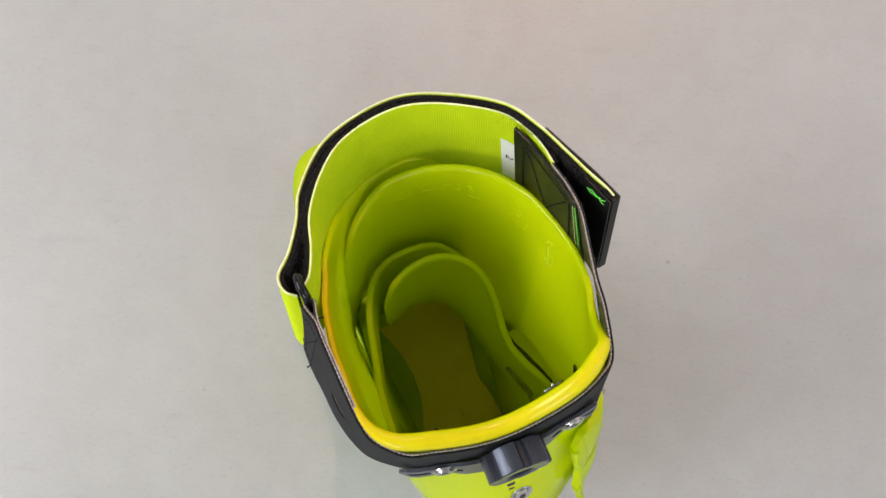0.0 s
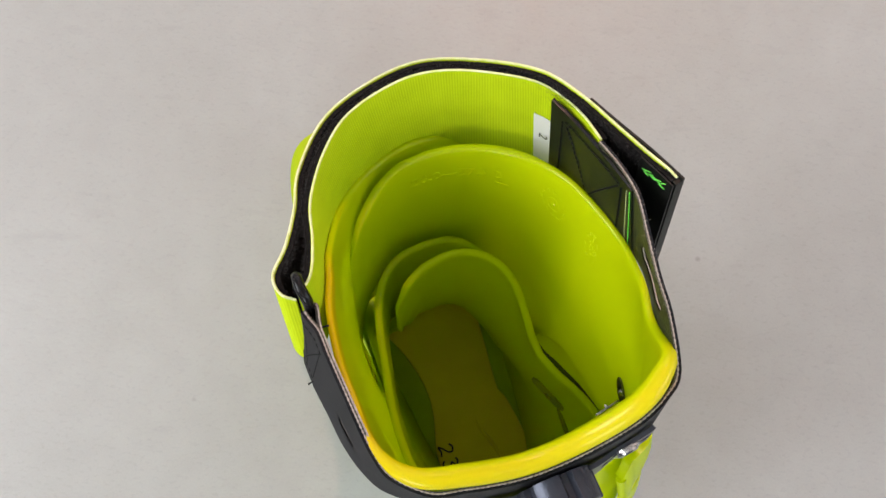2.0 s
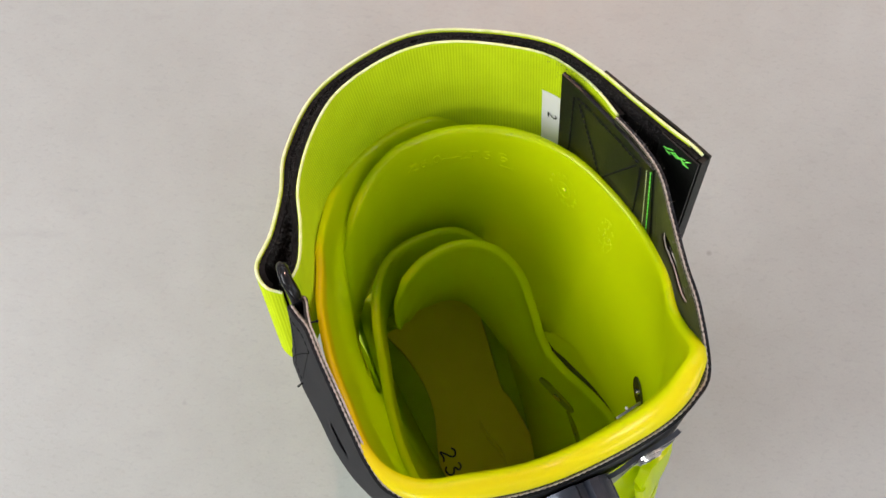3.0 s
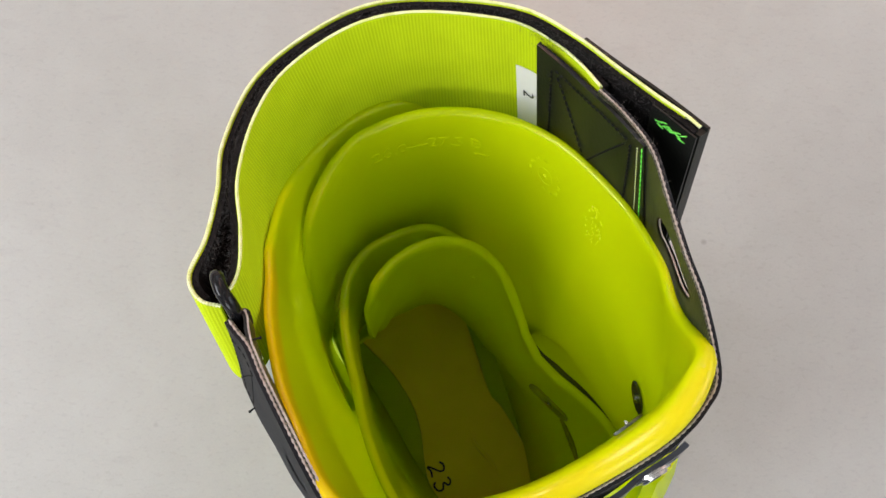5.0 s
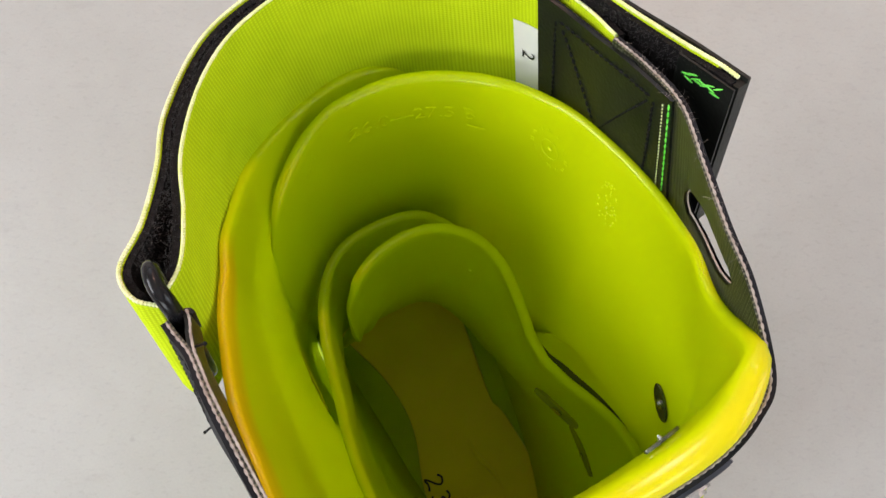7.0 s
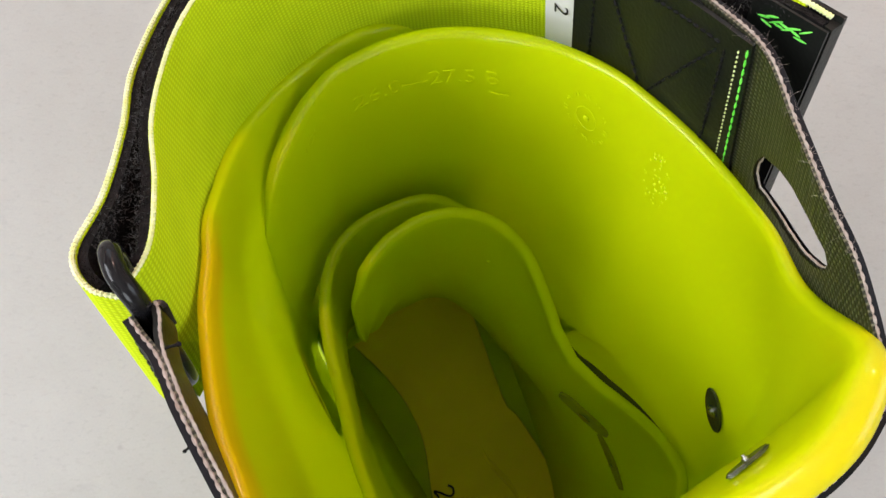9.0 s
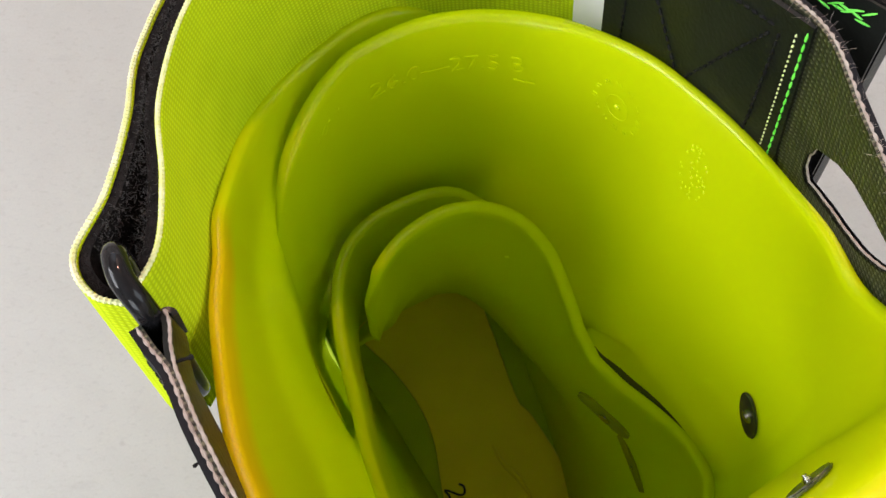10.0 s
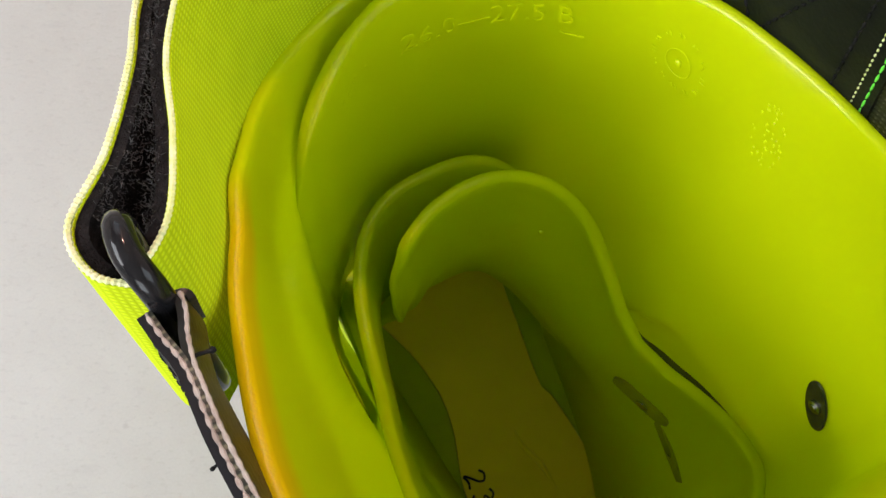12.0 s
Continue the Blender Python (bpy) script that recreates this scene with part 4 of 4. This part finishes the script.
# ---- moulded marks inside the cuff ----
def mark_on_cuff(bm, deg, s, turn=0.0, lift=0.00025):
    """Bend flat letters, x along the cuff to its right and y up, on the inner face."""
    r = 0.060
    for v in bm.verts:
        x = v.co.x * math.cos(turn) - v.co.y * math.sin(turn)
        y = v.co.x * math.sin(turn) + v.co.y * math.cos(turn)
        g, d = deg - math.degrees(x / r), s - y / 0.083
        v.co = cuff_at(g, d) - cuff_normal(g, d) * (lift + v.co.z)


def raised(bm, height):
    faces = list(bm.faces)
    made = bmesh.ops.extrude_face_region(bm, geom=faces)
    for v in made["geom"]:
        if isinstance(v, bmesh.types.BMVert):
            v.co.z += height
    return bm


bm = raised(text_mesh("26.0\u201427.5 B", 0.0070, 1.04), 0.00024)
mark_on_cuff(bm, 73.5, 0.150, lift=0.00005)
part("moulded_size", bm, LIME_MARK, CUFF, "raised lime size figures", smooth=False)
bm = bmesh.new()
box_into(bm, (0.0055, 0.0006, 0.0004), pose(0, 0, 0))
mark_on_cuff(bm, 55.5, 0.212, turn=-0.05)
part("moulded_bar", bm, LIME_MARK, CUFF, smooth=False)
bm = bmesh.new()
# faint figures that cannot be read: a stroke, a ring and two dots
box_into(bm, (0.0003, 0.0026, 0.0002), pose(-0.0040, -0.0006, 0, 0, 0, 8), 0.00005)
tube_into(bm, [(-0.0012 + 0.0012 * math.cos(a), 0.0014 * math.sin(a), 0) for a in np.linspace(0, math.tau, 17)[:-1]], 0.00010, 5, True)
for x, y in ((0.0008, 0.0010), (0.0045, 0.0002)):
    bmesh.ops.create_icosphere(bm, subdivisions=1, radius=0.0003, matrix=Matrix.Translation((x, y, 0)))
mark_on_cuff(bm, 105, 0.115, turn=0.1, lift=0.0)
part("moulded_letters", bm, LIME_MARK, CUFF, smooth=False)

bm = bmesh.new()
tube_into(bm, [(0.0030 * math.cos(a), 0.0030 * math.sin(a), 0) for a in np.linspace(0, math.tau, 25)[:-1]], 0.00012, 6, True)
bmesh.ops.create_icosphere(bm, subdivisions=2, radius=0.0008, matrix=Matrix.Diagonal((1, 1, 0.6, 1)))
mark_on_cuff(bm, 32, 0.160)
DIAL = part("mould_date_dial", bm, LIME_MARK, CUFF, "raised lime dial mark")
for k in range(12):
    a = k * math.tau / 12
    bm = bmesh.new()
    # two short strokes and a dot for each figure of the dial
    for off, long in ((-0.0005, 0.0010), (0.0004, 0.0005 + 0.0005 * (k % 3 == 0))):
        box_into(bm, (long, 0.0003, 0.0003), pose(0.0060 * math.cos(a) - off * math.sin(a), 0.0060 * math.sin(a) + off * math.cos(a), 0, 0, 0, math.degrees(a) + 30 * (k % 2)), 0.00005)
    mark_on_cuff(bm, 32, 0.160)
    part("dial_tick", bm, LIME_MARK, DIAL, smooth=False)
bm = bmesh.new()
for k in range(46):
    a, r = random.uniform(0, math.tau), 0.0040 * math.sqrt(random.random())
    bmesh.ops.create_icosphere(bm, subdivisions=1, radius=random.uniform(0.00018, 0.0003), matrix=Matrix.Translation((r * math.cos(a), r * 1.3 * math.sin(a), 0)))
mark_on_cuff(bm, 10, 0.135, lift=0.0)
part("moulded_dots", bm, LIME_MARK, CUFF, "cluster of raised dots")


# ---- fastenings seen inside ----
def rivet_inside(deg, s, tall, wide, lean):
    n = cuff_normal(deg, s) * -1
    p = cuff_at(deg, s) + n * 0.0004
    d = (cuff_at(deg, s + 0.04) - cuff_at(deg, max(s - 0.04, 0))).normalized()
    m = Matrix.Translation(p) @ Matrix((d.cross(n), -d, n)).transposed().to_4x4() @ Matrix.Rotation(radians(lean), 4, "Z")
    bm = bmesh.new()
    disc_into(bm, m @ Matrix.Diagonal((wide / tall, 1, 1, 1)), tall, 0.0008, 32, 0.0003)
    plate_part = part("rivet_recess", bm, DARK_STEEL, CUFF, "dark recessed rivet seat")
    bm = bmesh.new()
    disc_into(bm, m @ Matrix.Translation((0, 0, 0.0008)), tall * 0.5, 0.0006, 24, 0.0002)
    disc_into(bm, m @ Matrix.Translation((0, 0, 0.0014)), tall * 0.28, 0.0004, 16, 0.0001)
    part("rivet_nut", bm, STEEL, plate_part, "small steel nut")


rivet_inside(-21.5, 0.59, 0.0036, 0.0084, 62)
# a second one just under the lip
rivet_inside(-66, 0.072, 0.0017, 0.0050, 0)


# oblong slots in the lower shell's right wall: solid plates that paint the holes' shade, with a metal washer
def shell_slot(deg, s, long, wide, lean):
    t = (shell_wall(deg + 2, s) - shell_wall(deg - 2, s)).normalized()
    d = (shell_wall(deg, s + 0.03) - shell_wall(deg, s - 0.03)).normalized()
    n = t.cross(d).normalized()
    if n.dot(Vector((-1, 0, 0))) < 0:
        n = -n
    m = Matrix.Translation(shell_wall(deg, s) + n * 0.0010) @ Matrix((t, n.cross(t), n)).transposed().to_4x4() @ pose(0, 0, 0, 0, 0, lean)
    bm = bmesh.new()
    ring = [bm.verts.new(m @ Vector(((long - wide) * (1 if math.cos(a) > 0 else -1) / 2 + wide / 2 * math.cos(a), wide / 2 * math.sin(a), 0.0003))) for a in np.linspace(0.01, math.tau + 0.01, 33)[:-1]]
    base = [bm.verts.new(v.co - n * 0.002) for v in ring]
    for k in range(32):
        bm.faces.new((ring[k], ring[(k + 1) % 32], base[(k + 1) % 32], base[k]))
    bm.faces.new(ring)
    bm.faces.new(base[::-1])
    slot = part("shell_slot", bm, SLOT_SHADE, BOOT, "oblong slot, its inner shade painted dark")
    bm = bmesh.new()
    disc_into(bm, m @ Matrix.Translation((-0.001, 0, 0.0004)), wide * 0.28, 0.0006, 16, 0.0002)
    part("washer", bm, STEEL, slot, "small steel washer")


shell_slot(-3, 0.160, 0.024, 0.0090, 0)
shell_slot(-20, 0.200, 0.026, 0.0034, -12)

# ---- boot board: the handwritten number and a shallow ridge ----
two = spline([(-0.0020, 0.0035), (-0.0002, 0.0052), (0.0022, 0.0040), (0.0018, 0.0014), (-0.0010, -0.0020), (-0.0022, -0.0042), (0.0005, -0.0032), (0.0030, -0.0040)], 40)
three = spline([(0.0058, 0.0045), (0.0080, 0.0052), (0.0094, 0.0032), (0.0074, 0.0010), (0.0100, -0.0008), (0.0098, -0.0036), (0.0072, -0.0048), (0.0056, -0.0034)], 40)
for stroke in (two, three):
    bm = bmesh.new()
    tube_into(bm, [(-0.0415 + p[1], -0.0610 - p[0] * 1.25, 0.0893) for p in stroke], 0.00065, 6)
    part("handwritten_figure", bm, INK, BOARD_PART, "black marker figure", smooth=False)
bm = bmesh.new()
ridge = spline([(-0.0145, -0.048, 0.0895), (-0.0140, -0.058, 0.0897), (-0.0100, -0.070, 0.0897), (-0.0085, -0.082, 0.0895)], 24)
tube_into(bm, ridge, 0.0012, 8, radii=[0.0003 + 0.0012 * math.sin(math.pi * k / 23) for k in range(24)])
part("board_ridge", bm, BOARD, BOARD_PART)


# ---- buckle levers at the side of the cuff ----
def lever(first, last, s0, s1, lift):
    buckle = new("buckle")
    buckle.parent = BOOT
    tagged(buckle, "lime plastic buckle lever")
    angles = np.linspace(first, last, 26)
    tops, lows = [], []
    for k, g in enumerate(angles):
        f = k / 25
        off = lift + 0.0006 * math.sin(math.pi * min(f * 1.2, 1)) + 0.0025 * step(f, 0.80, 1.0)
        narrow = 0.05 * step(f, 0.85, 1.0) ** 2
        tops.append(cuff_outer(g, s0 + narrow, off))
        lows.append(cuff_outer(g, s1 - narrow, off + 0.002))
    bm = bmesh.new()
    ribbon_into(bm, np.array(tops), np.array(lows), 0.0040, rows=9, bulge=0.0012)
    part("lever", bm, LIME, buckle)
    bm = bmesh.new()
    lip = [on_band(np.array(tops), np.array(lows), 0.99, f, 0.003) for f in np.linspace(0.05, 0.95, 16)]
    tube_into(bm, lip, 0.0022, 10)
    part("lever_lip", bm, LIME, buckle)
    for f in (0.12,):
        bm = bmesh.new()
        p = Vector(on_band(np.array(tops), np.array(lows), f, 0.5, 0.0))
        n = cuff_normal(first, (s0 + s1) / 2)
        disc_into(bm, Matrix.Translation(p) @ n.to_track_quat("Z", "Y").to_matrix().to_4x4(), 0.004, 0.0075)
        part("pivot", bm, STEEL, buckle, "small steel pivot")


lever(-22, -60, 0.60, 0.84, 0.0012)
lever(-26, -64, 0.88, 1.06, 0.0030)

# faded lettering down the back of the cuff, as plain bars
for k, size in enumerate((0.0040, 0.0032, 0.0030, 0.0042, 0.0030, 0.0024)):
    bm = bmesh.new()
    m = turned(-89, 0.60 + 0.035 * k, 0.00005)
    box_into(bm, (size, 0.0026, 0.0002), m)
    part("print_bar", bm, INK, CUFF, smooth=False)

# a small pip on the throat flap
bm = bmesh.new()
spot = shell_wall(57, 0.11)
bmesh.ops.create_icosphere(bm, subdivisions=2, radius=0.0008, matrix=Matrix.Translation(spot))
part("moulded_pip", bm, LIME_MARK, BOOT)
